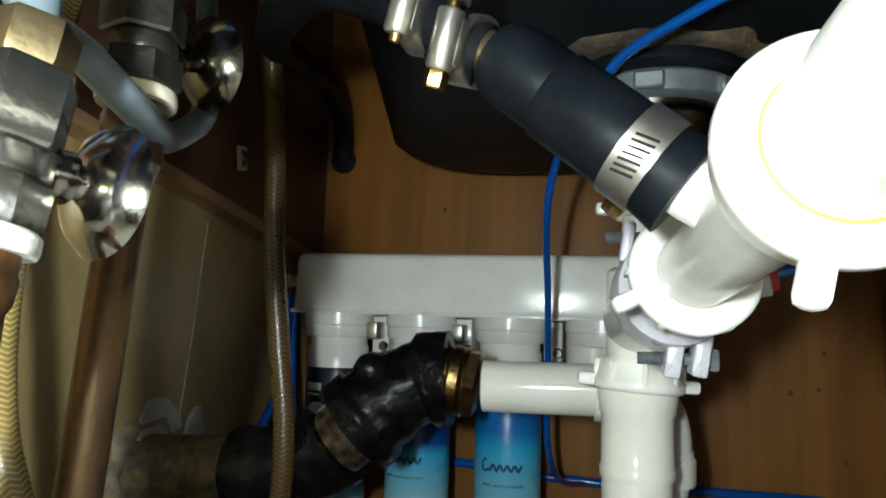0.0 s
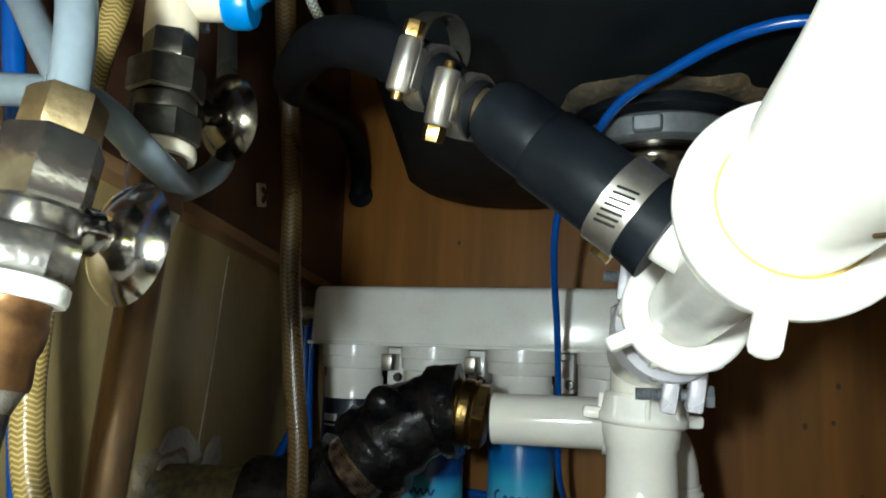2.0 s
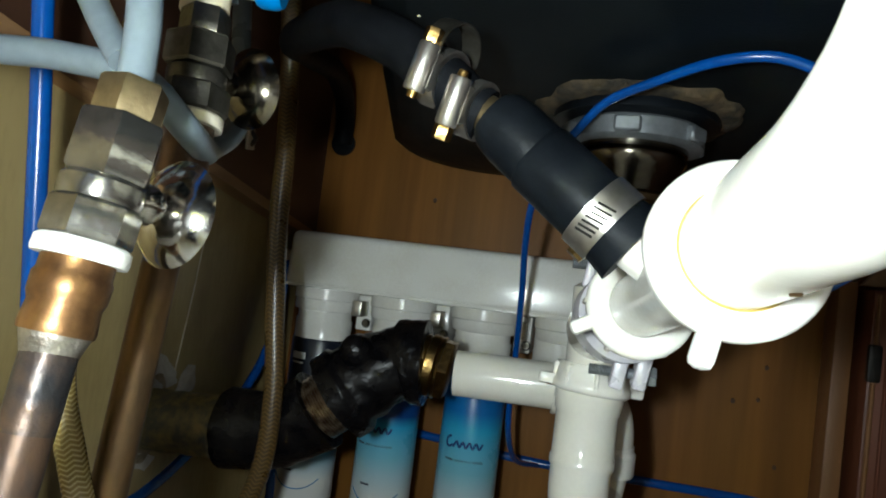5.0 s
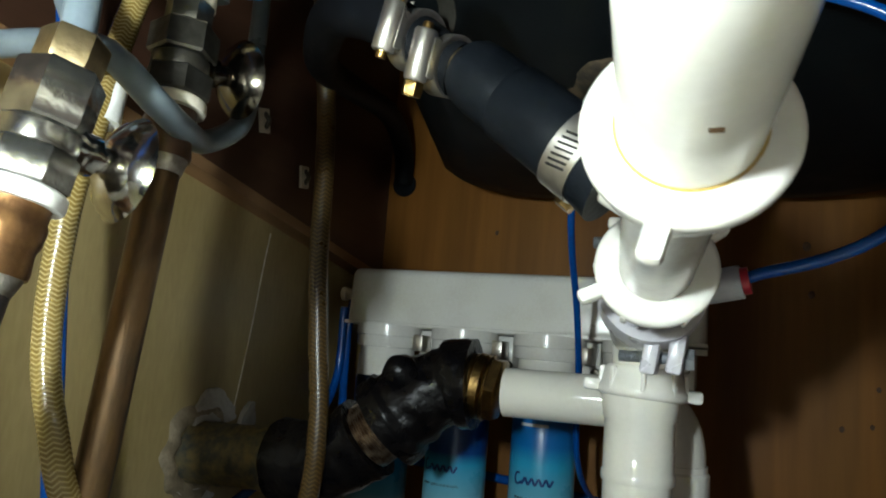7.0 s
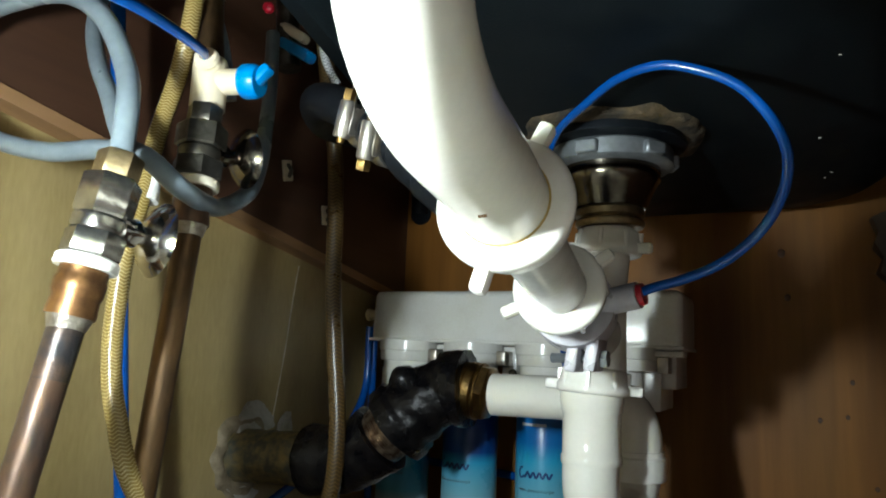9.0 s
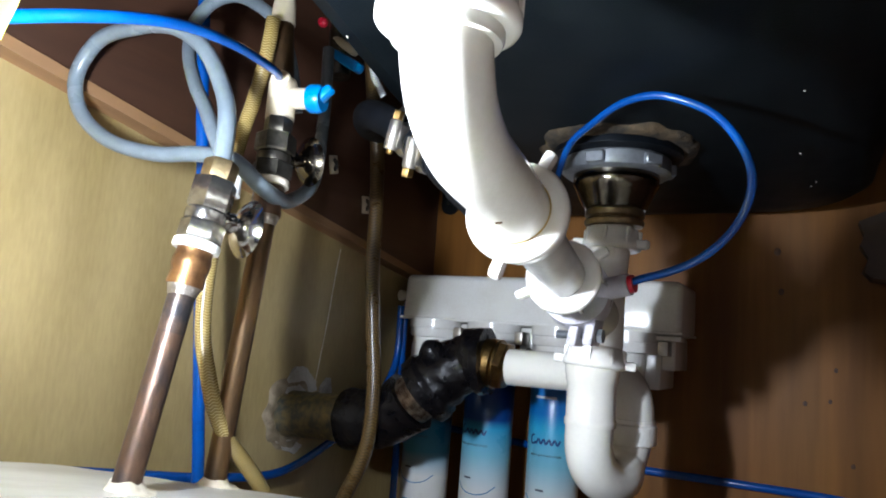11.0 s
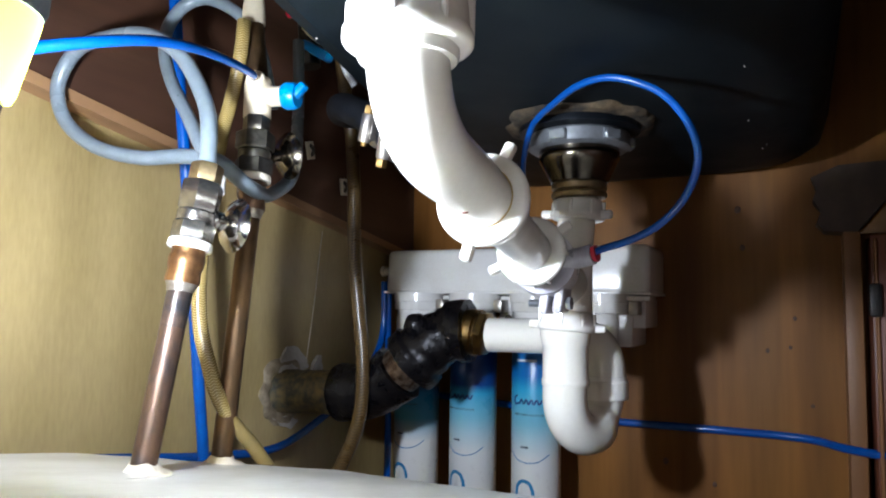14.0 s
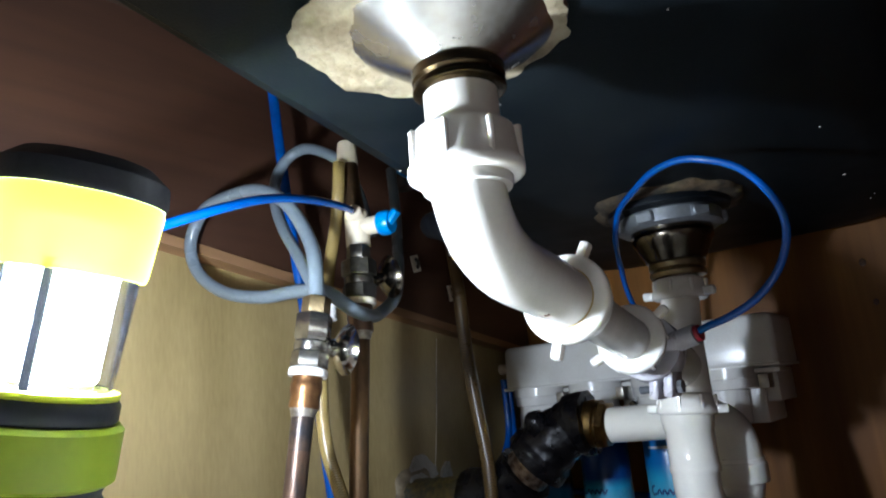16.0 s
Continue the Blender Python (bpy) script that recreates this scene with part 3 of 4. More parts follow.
# rear strainer above the trap
RX, RY = 0.118, 0.545
rear = thing("basket_strainer", (RX, RY, 0.415), "grey metal basket strainer bedded in tan putty under the sink", "sink strainer", "sink strainers")
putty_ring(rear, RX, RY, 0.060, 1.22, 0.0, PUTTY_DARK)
part("washer", lathe([(0, 0.476), (0.058, 0.476), (0.060, 0.473), (0.060, 0.468), (0.05, 0.466), (0, 0.466)][::-1], Matrix.Translation((RX, RY, 0)), 48), RUBBER, rear, "black rubber washer")
bm = lathe([(0.0, 0.450), (0.047, 0.450), (0.050, 0.452), (0.050, 0.464), (0.047, 0.467), (0.0, 0.467)], Matrix.Translation((RX, RY, 0)), 48)
lock = part("lock_nut", bm, ZINC, rear, "grey zinc lock nut with lugs")
for k in range(6):
    part("lug", box((0.008, 0.018, 0.011), Matrix.Translation((RX, RY, 0.4575)) @ Matrix.Rotation(k * math.pi / 3 + 0.4, 4, "Z") @ Matrix.Translation((0.050, 0, 0)), 0.0015, 1), ZINC, lock)
part("body", lathe([(0.0, 0.418), (0.028, 0.418), (0.030, 0.421), (0.037, 0.436), (0.040, 0.440), (0.040, 0.443), (0.038, 0.4445), (0.040, 0.446), (0.040, 0.451), (0, 0.451)], Matrix.Translation((RX, RY, 0)), 48), CHROME_DARK, rear)
part("coupling_nut", lathe([(0.0, 0.402), (0.026, 0.402), (0.0275, 0.404), (0.0275, 0.407), (0.025, 0.409), (0.0275, 0.411), (0.0275, 0.416), (0.025, 0.4185), (0, 0.4185)], Matrix.Translation((RX, RY, 0)), 40), BRASS_DULL, rear, "tarnished brass coupling nut")

# front strainer
FX, FY = 0.158, 0.138
FZ = sink_rise(FY)
front = thing("basket_strainer", (FX, FY, 0.446 + FZ), "polished steel basket strainer with brass nut under the sink", "sink strainer", "sink strainers")
putty_ring(front, FX, FY, 0.050, 1.02, 0.44, PUTTY_PATCHY, radians(215))
part("cup", lathe([(0.0, 0.452), (0.022, 0.452), (0.024, 0.455), (0.043, 0.466), (0.054, 0.4735), (0.060, 0.476), (0.061, 0.4775), (0.061, 0.479), (0, 0.479)], Matrix.Translation((FX, FY, FZ)), 64), STEEL, front, "shiny steel strainer cup", 50)
part("coupling_nut", lathe([(0.0, 0.440), (0.0225, 0.440), (0.0245, 0.4415), (0.0245, 0.4445), (0.023, 0.446), (0.0245, 0.4475), (0.0245, 0.453), (0.0225, 0.455), (0, 0.455)], Matrix.Translation((FX, FY, FZ)), 48), BRASS_DARK, front, "dark brass coupling nut")


# ---- white waste pipes ----
branch = thing("waste_pipe", (0.145, 0.25, 0.33), "white plastic waste pipe from the front sink bowl", "drain pipe", "waste pipes")
part("tailpiece", sweep([(FX, FY, 0.448 + FZ), (FX, FY, 0.405 + FZ)], 0.0195, 32, smooth=False), PVC, branch)
slip_nut(branch, (FX - 0.001, FY, 0.3935 + FZ), (FX, FY, 0.45 + FZ), 0.0300, 0.026, turn=0.3)
P_BIG, P_SMALL = Vector((0.1435, 0.253, 0.357)), Vector((0.126, 0.384, 0.337))
part("elbow_collar", lathe([(0.0185, 0.388), (0.0225, 0.388), (0.0235, 0.390), (0.0235, 0.397), (0.0245, 0.398), (0.0245, 0.404), (0.0185, 0.404)], Matrix.Translation((FX - 0.001, FY, FZ)), 40), PVC, branch)
part("elbow", sweep([(FX - 0.001, FY, 0.405 + FZ), (FX - 0.001, FY, 0.388 + FZ), (0.155, 0.149, 0.383), (0.152, 0.172, 0.370), (0.148, 0.215, 0.363), P_BIG], 0.0192, 36), PVC, branch)
slip_nut(branch, P_BIG + (P_BIG - P_SMALL) * 0.04, P_SMALL, 0.0290, 0.021, ears=((-0.25, 0, -1), (0.42, 0, 0.9)), ribs=0)
AMBER = mat("amber_gasket", (0.50, 0.34, 0.08), 0.4)
part("washer", lathe([(0.0190, -0.0058), (0.0199, -0.0058), (0.0199, -0.004), (0.0190, -0.004), (0.0190, -0.0058)], along(P_BIG, P_SMALL), 40), AMBER, branch, "yellowed gasket")
part("tube", sweep([P_BIG, P_SMALL, (0.110, 0.515, 0.317)], 0.0165, 32), PVC_GREY, branch, "greyish translucent tube")
part("scratch", sweep([(0.1495, 0.2125, 0.3437), (0.1525, 0.2133, 0.3440)], 0.0006, 8, smooth=False), COPPER_DARK, branch, "small rusty scratch")
slip_nut(branch, P_SMALL - (P_SMALL - P_BIG) * 0.02, P_SMALL * 2 - P_BIG, 0.0275, 0.017, inner=0.0168, ears=((-0.9, 0, -0.45), (0.8, 0, 0.6)), ribs=6)
INLET = Vector((0.134, 0.318, 0.350))
part("side_inlet", sweep([INLET, (0.110, 0.318, 0.3655)], 0.0115, 24, smooth=False), PVC, branch, "side inlet for the dishwasher hose")

trap = thing("sink_trap", (0.115, 0.56, 0.135), "white plastic trap and waste pipe below the rear sink bowl", "drain trap", "waste pipes")
part("tailpiece", sweep([(RX, RY, 0.41), (0.109, 0.537, 0.29)], 0.0185, 32, smooth=False), PVC, trap)
slip_nut(trap, (0.1165, 0.544, 0.380), (RX, RY, 0.41), 0.0270, 0.02, turn=0.2, ears=((1, -0.2, 0), (-1, -0.1, 0)))
part("branch_socket", sweep([(0.108, 0.530, 0.316), (0.117, 0.455, 0.3245)], 0.0225, 32, smooth=False), PVC, trap)
part("tee_body", lathe([(0.0185, 0.285), (0.0225, 0.287), (0.0225, 0.345), (0.0185, 0.348)], Matrix.Translation((0.110, 0.538, 0)), 36), PVC, trap)
slip_nut(trap, (0.1075, 0.5355, 0.270), (0.109, 0.537, 0.30), 0.0280, 0.020, turn=0.1, ears=((-1, -0.1, 0), (1, 0.2, 0)))
LX, LY = 0.107, 0.535
part("inlet_leg", lathe([(0.019, 0.218), (0.0228, 0.218), (0.0232, 0.220), (0.0232, 0.224), (0.0222, 0.2255), (0.0222, 0.256), (0.0236, 0.258), (0.0236, 0.262), (0.0245, 0.265), (0.0245, 0.272), (0.019, 0.272)], Matrix.Translation((LX, LY, 0)), 40), PVC, trap)
BX, BY = 0.124, 0.614
bend = [(LX, LY, 0.235), (LX, LY, 0.198), (LX + 0.003, LY + 0.010, 0.180), (LX + 0.009, LY + 0.027, 0.169), (LX + 0.016, LY + 0.049, 0.169), (BX - 0.003, BY - 0.009, 0.180), (BX, BY, 0.20), (BX, BY, 0.215)]
part("u_bend", sweep(bend, 0.0214, 36, 0.005), PVC, trap)
part("union", lathe([(0.02, 0.198), (0.0252, 0.198), (0.0262, 0.200), (0.0262, 0.216), (0.0245, 0.218), (0.0245, 0.222), (0.02, 0.222)], Matrix.Translation((BX, BY, 0)), 36), PVC_NUT, trap)
part("outlet_elbow", sweep([(BX, BY, 0.212), (BX, BY, 0.232), (BX - 0.006, BY - 0.001, 0.249), (BX - 0.022, BY - 0.004, 0.260), (BX - 0.045, BY - 0.006, 0.262)], 0.0228, 32, 0.004), PVC, trap)
part("arm", sweep([(BX - 0.04, BY - 0.006, 0.262), (-0.004, 0.604, 0.261)], 0.0193, 32, smooth=False), PVC, trap)

# drain saddle clamped round the branch pipe
saddle = thing("drain_saddle", (0.119, 0.45, 0.30), "translucent grey plastic drain saddle bolted round the waste pipe", "pipe saddle")
SM = along((0.1215, 0.425, 0.331), (0.116, 0.462, 0.3255))
part("clamp_ring", lathe([(0.0225, 0), (0.027, 0), (0.0275, 0.002), (0.0275, 0.026), (0.027, 0.028), (0.0225, 0.028), (0.0225, 0)], SM, 36), SADDLE, saddle)
for name, p, d in (("lug", (0.121, 0.440, 0.2985), 0.008), ("lug", (0.1335, 0.440, 0.2995), 0.008), ("lug", (0.099, 0.442, 0.354), 0.006)):
    part("lug", box((d, 0.024, 0.021), Matrix.Translation(p) @ Matrix.Rotation(0.15, 4, "Y"), 0.0018), SADDLE, saddle)
for a, b in (((0.104, 0.441, 0.2965), (0.141, 0.440, 0.297)), ((0.088, 0.441, 0.357), (0.112, 0.441, 0.357))):
    bm = bmesh.new()
    m = along(a, b)
    length = (Vector(b) - Vector(a)).length
    prof = [(0, 0)]
    z = 0.0
    while z < length * 0.6:
        prof += [(0.0027, z), (0.0034, z + 0.0006)]
        z += 0.0012
    prof += [(0.003, z), (0.003, length), (0, length)]
    lathe(prof, m, 16, bm)
    hexnut(0.006, 0.005, m @ Matrix.Translation((0, 0, length - 0.004)), bm=bm)
    part("bolt", bm, ZINC, saddle, "threaded zinc bolt")
part("port", sweep([(0.135, 0.434, 0.331), (0.163, 0.430, 0.337)], 0.0085, 24, smooth=False), SADDLE, saddle)
part("collet", sweep([(0.1625, 0.430, 0.337), (0.1665, 0.4295, 0.3378)], 0.0068, 20, smooth=False), RED, saddle, "red release collet")


# ---- iron drain to the wall ----
drain = thing("iron_drain_pipe", (-0.15, 0.59, 0.15), "tarred black iron drain elbow with galvanised stub into the wall", "drain pipe")
WALL_P = Vector((-0.287, 0.583, 0.180))
bm = bmesh.new()
mb = along((-0.004, 0.6035, 0.261), (-0.035, 0.601, 0.2655))
hexnut(0.0275, 0.010, mb, bm=bm)
lathe([(0.02, 0.009), (0.0265, 0.009), (0.0275, 0.0105), (0.0265, 0.012), (0.024, 0.0125), (0.0268, 0.014), (0.0268, 0.021), (0.024, 0.022), (0.0255, 0.0235), (0.0255, 0.030), (0.02, 0.030)], mb, 40, bm)
part("coupling_nut", bm, BRASS, drain, "worn brass coupling nut")
bm = sweep([(-0.026, 0.6015, 0.2645), (-0.045, 0.600, 0.263), (-0.066, 0.597, 0.253), (-0.090, 0.5925, 0.233), (-0.100, 0.5905, 0.224)],
           lambda s: 0.0335 + 0.004 * (s < 0.22) + 0.0045 * (s > 0.80) - 0.002 * math.sin(s * 6), 40, 0.003, rough=0.003)
for p, q in (((-0.045, 0.600, 0.275), (-0.030, 0.60, 0.302)), ((-0.078, 0.58, 0.262), (-0.082, 0.565, 0.275))):
    lathe([(0, 0), (0.016, 0), (0.014, 0.018), (0.006, 0.026), (0, 0.027)], along(p, q), 20, bm)
part("elbow", bm, TAR, drain, "lumpy tarred black iron elbow", 70)
prof = [(0.018, 0)]
for k in range(9):
    prof += [(0.0265, k * 0.0024), (0.0285, k * 0.0024 + 0.0012)]
prof += [(0.0255, 0.022), (0.018, 0.022)]
part("thread", lathe(prof, along((-0.098, 0.591, 0.2255), (-0.118, 0.588, 0.2085)), 40), THREAD, drain, "exposed rusty pipe thread")
part("coupling", sweep([(-0.113, 0.589, 0.213), (-0.130, 0.588, 0.200), (-0.150, 0.5885, 0.189), (-0.172, 0.589, 0.185), (-0.196, 0.590, 0.183)],
     lambda s: 0.036 - 0.003 * math.sin(math.pi * s), 40, 0.003, rough=0.002), TAR, drain, "", 70)
part("stub", sweep([(-0.19, 0.588, 0.183), WALL_P - Vector((0, 0.008, 0))], 0.0275, 40, 0.003, rough=0.0012), GALV, drain, "corroded galvanised pipe stub", 70)
drain.location += Vector((-0.006, 0.008, 0.0))
# torn plaster and paper round the stub
hole = thing("wall_hole_edge", (-0.286, 0.60, 0.14), "ragged plaster edge with torn paper round the pipe", "plaster edge", kind="structure")
bm = bmesh.new()
n = 48
ring0, ring1, ring2 = [], [], []
for k in range(n):
    a = 2 * math.pi * k / n
    w = 1 + 0.22 * noise.noise(Vector((math.cos(a) * 2.5, math.sin(a) * 2.5, 7)))
    for ring, r, x in ((ring0, 0.027, -0.2835), (ring1, 0.036, -0.279), (ring2, 0.044, -0.2847)):
        ring.append(bm.verts.new((x + 0.002 * noise.noise(Vector((a * 5, r * 99, 3))), WALL_P.y + r * w * math.cos(a), WALL_P.z + r * w * math.sin(a))))
for a, b in ((ring0, ring1), (ring1, ring2)):
    for k in range(n):
        q = (k + 1) % n
        bm.faces.new((a[k], b[k], b[q], a[q]))
part("plaster", bm, PUTTY, hole, "", 80)


def scrap(points, lift):
    bm = bmesh.new()
    torn = []
    for k, (y, z) in enumerate(points):
        y2, z2 = points[(k + 1) % len(points)]
        for f in (0.12, 0.35, 0.62, 0.88):
            s = Vector(((y + (y2 - y) * f) * 190, (z + (z2 - z) * f) * 190, 3))
            torn.append((y + (y2 - y) * f + 0.0022 * noise.noise(s), z + (z2 - z) * f + 0.0022 * noise.noise(s + Vector((9, 4, 1)))))
    points = torn
    lo = [bm.verts.new((-0.2835, y, z)) for y, z in points]
    hi = [bm.verts.new((-0.2835 + lift * (0.4 + 0.6 * abs(noise.noise(Vector((y * 60, z * 60, 1))))), y, z)) for y, z in points]
    bm.faces.new(hi)
    bm.faces.new(lo[::-1])
    for k in range(len(points)):
        q = (k + 1) % len(points)
        bm.faces.new((lo[k], lo[q], hi[q], hi[k]))
    bmesh.ops.recalc_face_normals(bm, faces=bm.faces)
    return bm


part("paper_scrap", scrap(((0.572, 0.196), (0.571, 0.220), (0.583, 0.237), (0.600, 0.238), (0.612, 0.229), (0.624, 0.220), (0.629, 0.208), (0.61, 0.203)), 0.006), PAPER, hole, "torn white paper")
part("paper_scrap", scrap(((0.632, 0.196), (0.637, 0.212), (0.645, 0.221), (0.651, 0.222), (0.656, 0.211), (0.657, 0.196)), 0.010), PAPER, hole, "torn white paper")
part("paper_scrap", scrap(((0.560, 0.150), (0.575, 0.138), (0.60, 0.130), (0.612, 0.140), (0.59, 0.148)), 0.005), PAPER, hole, "torn white paper")


# ---- water filter ----
FY0, FZ0, FZ1 = 0.772, 0.310, 0.377
unit = thing("water_filter_unit", (-0.05, 0.82, 0.26), "white under-sink water filter head on the panel", "water filter")
bm = block((-0.252, FY0, FZ0), (0.143, 0.884, FZ1), 0.0)
for v in bm.verts:
    if v.co.z > 0.35 and v.co.y < 0.8:
        v.co.y += 0.004
bmesh.ops.bevel(bm, geom=list(bm.edges), offset=0.009, segments=4, affect="EDGES", profile=0.5)
part("housing", bm, FILTER_WHITE, unit, "smooth white housing")
part("seam", block((-0.2535, FY0 - 0.0006, FZ0 + 0.001), (0.1445, 0.88, FZ0 + 0.005), 0.001), FILTER_WHITE, unit)
CART_Y = 0.785
CARTS = (-0.200, -0.107, -0.012)
for cx in (*CARTS, 0.081):
    m = Matrix.Translation((cx, CART_Y, 0))
    bm = lathe([(0.028, 0.286), (0.0345, 0.287), (0.0358, 0.290), (0.0358, 0.299), (0.0372, 0.300), (0.0372, 0.312), (0.028, 0.312)], m, 40)
    part("socket", bm, FILTER_WHITE, unit)
    part("bracket", block((cx + 0.033, 0.80, 0.268), (cx + 0.052, 0.884, 0.309), 0.002), FILTER_WHITE, unit)
    part("latch", block((cx + 0.0355, 0.772, 0.285), (cx + 0.0475, 0.80, 0.303), 0.0015), CLAMP_STEEL, unit, "steel latch")
part("regulator", lathe([(0, 0.243), (0.024, 0.243), (0.027, 0.246), (0.027, 0.29), (0, 0.29)], Matrix.Translation((0.072, CART_Y, 0)), 36), FILTER_WHITE, unit)
part("side_bracket", block((0.092, 0.795, 0.243), (0.117, 0.884, 0.31), 0.003), FILTER_WHITE, unit)
part("edge_clip", block((0.115, 0.766, 0.3035), (0.1445, 0.80, 0.3095), 0.001), FILTER_WHITE, unit)
bm = lathe([(0, 0), (0.008, 0), (0.009, 0.002), (0.009, 0.006), (0.0065, 0.008), (0.0065, 0.016), (0.008, 0.017), (0.008, 0.022), (0, 0.022)], along((-0.249, 0.795, 0.346), (-0.28, 0.795, 0.346)), 20)
part("connector", bm, CREAM, unit, "cream push-in connector")
for k in range(3):
    bm = bmesh.new()
    lathe([(0, 0), (0.005, 0), (0.0055, 0.002), (0.004, 0.006), (0, 0.006)], along((CARTS[0] + 0.0465 + 0.0945 * k, 0.7995, 0.277), (CARTS[0] + 0.0465 + 0.0945 * k, 0.78, 0.277)), 12, bm)
    part("screw", bm, CHROME_DULL, unit)

SLEEVES = (
    sleeve("sleeve_black", ((0.0, (0.78, 0.77, 0.74)), (0.085, (0.78, 0.77, 0.74)), (0.118, (0.10, 0.36, 0.52)), (0.155, (0.02, 0.20, 0.42)), (0.165, (0.006, 0.012, 0.03)), (0.215, (0.006, 0.010, 0.02)))),
    sleeve("sleeve_navy", ((0.0, (0.78, 0.77, 0.74)), (0.080, (0.74, 0.75, 0.74)), (0.125, (0.22, 0.50, 0.62)), (0.160, (0.05, 0.36, 0.60)), (0.172, (0.008, 0.05, 0.22)), (0.215, (0.006, 0.04, 0.18)))),
    sleeve("sleeve_blue", ((0.0, (0.78, 0.77, 0.74)), (0.080, (0.74, 0.75, 0.74)), (0.125, (0.22, 0.50, 0.62)), (0.170, (0.05, 0.38, 0.62)), (0.190, (0.012, 0.14, 0.42)), (0.215, (0.012, 0.13, 0.40)))),
)
CR = 0.0335


def wrap_strip(bm, cx, pts, w, z_base, r=CR + 0.0004):
    """A thin raised stroke on a cartridge: pts are (along the surface, height), w its width."""
    line = spline([(a, z, 0) for a, z in pts], 0.0012)
    rows = []
    for i, p in enumerate(line):
        t = (line[min(i + 1, len(line) - 1)] - line[max(i - 1, 0)]).normalized()
        nrm = Vector((-t.y, t.x, 0)) * (w / 2)
        row = []
        for q in (p + nrm, p - nrm):
            a = q.x / r - math.pi / 2
            for rr in (r, r - 0.0008):
                row.append(bm.verts.new((cx + rr * math.cos(a), CART_Y + rr * math.sin(a), z_base + q.y)))
        rows.append(row)
    for a, b in zip(rows, rows[1:]):
        for i, j in ((0, 2), (2, 3), (3, 1), (1, 0)):
            bm.faces.new((a[i], a[j], b[j], b[i]))
    for e in (rows[0], rows[-1]):
        bm.faces.new((e[0], e[1], e[3], e[2]))
    return bm


def words(text, cx, z, size, shift=0.0, r=CR + 0.0003):
    """Printed words wrapped round a cartridge."""
    cu = bpy.data.curves.new("words", "FONT")
    cu.body, cu.size, cu.align_x, cu.extrude, cu.resolution_u = text, size, "CENTER", 0.0002, 2
    tmp = new("words", cu)
    me = tmp.to_mesh()
    bm = bmesh.new()
    bm.from_mesh(me)
    tmp.to_mesh_clear()
    bpy.data.objects.remove(tmp)
    for v in bm.verts:
        a = (v.co.x + shift) / r - math.pi / 2
        rr = r + v.co.z
        v.co = Vector((cx + rr * math.cos(a), CART_Y + rr * math.sin(a), z + v.co.y))
    return bm


CART_Z = 0.012
for i, cx in enumerate(CARTS):
    look_words = ("with a black upper band", "with a navy upper band", "with a bright blue upper band")[i]
    cart = thing("filter_cartridge", (cx, CART_Y, CART_Z), "white water filter cartridge " + look_words, "filter cartridge", "filter cartridges")
    m = Matrix.Translation((cx, CART_Y, 0))
    part("neck", lathe([(0, 0.250), (0.030, 0.250), (0.0325, 0.252), (0.0325, 0.276), (0.031, 0.278), (0.031, 0.290), (0, 0.290)], m, 40), FILTER_WHITE, cart)
    part("sleeve", lathe([(0, CART_Z), (0.024, CART_Z), (0.029, CART_Z + 0.003), (CR, CART_Z + 0.010), (CR, 0.252), (0.0325, 0.2545), (0, 0.2545)], m, 48), SLEEVES[i], cart, "printed paper sleeve")
    turn = (-0.004, -0.006, 0.0)[i]
    z = 0.168
    bm = bmesh.new()
    # flowing script-like mark
    swoosh = [(-0.0165, 0.0065), (-0.0195, 0.0062), (-0.0222, 0.0020), (-0.0210, -0.0035), (-0.0175, -0.0042), (-0.0145, -0.0022)]
    humps = [(-0.0130 + 0.0036 * k, 0.0024 if k % 2 else -0.0034) for k in range(10)]
    wrap_strip(bm, cx, [(turn + a, b) for a, b in swoosh + humps], 0.0024, z)
    part("script_mark", bm, INK_BLUE, cart, "dark blue script mark")
    part("slogan", words("water. pure and simple", cx, 0.1495, 0.0047, turn), INK_DARK, cart, "small printed slogan")
    bm = wrap_strip(bmesh.new(), cx, [(turn - 0.010 , 0.0), (turn + 0.001, 0.0)], 0.0022, 0.108)
    part("small_print", bm, INK_DARK, cart)
    bm = wrap_strip(bmesh.new(), cx, [(-0.030, 0.012), (-0.016, 0.003), (0.0, 0.0), (0.016, 0.003), (0.030, 0.012)], 0.0012, 0.088)
    part("arc_line", bm, INK_LIGHT, cart, "pale blue printed arc")
    bm = wrap_strip(bmesh.new(), cx, [(turn - 0.017, -0.012), (turn - 0.016, 0.0), (turn - 0.008, 0.008), (turn + 0.002, 0.006), (turn + 0.007, -0.003), (turn + 0.008, -0.010)], 0.0045, 0.056)
    part("emblem", bm, INK_LIGHT, cart, "rounded blue emblem")
    if i == 0:
        bm = wrap_strip(bmesh.new(), cx, [(-0.024, 0.0), (-0.004, 0.0)], 0.0075, 0.2345)
        part("title_bar", bm, INK_WHITE, cart)
        bm = wrap_strip(bmesh.new(), cx, [(-0.023, 0.0), (-0.006, 0.0)], 0.0018, 0.2265)
        part("small_print", bm, INK_WHITE, cart)
    if i == 2:
        bm = wrap_strip(bmesh.new(), cx, [(-0.018, 0.0), (0.012, 0.0)], 0.003, 0.222)
        part("title_bar", bm, INK_WHITE, cart)


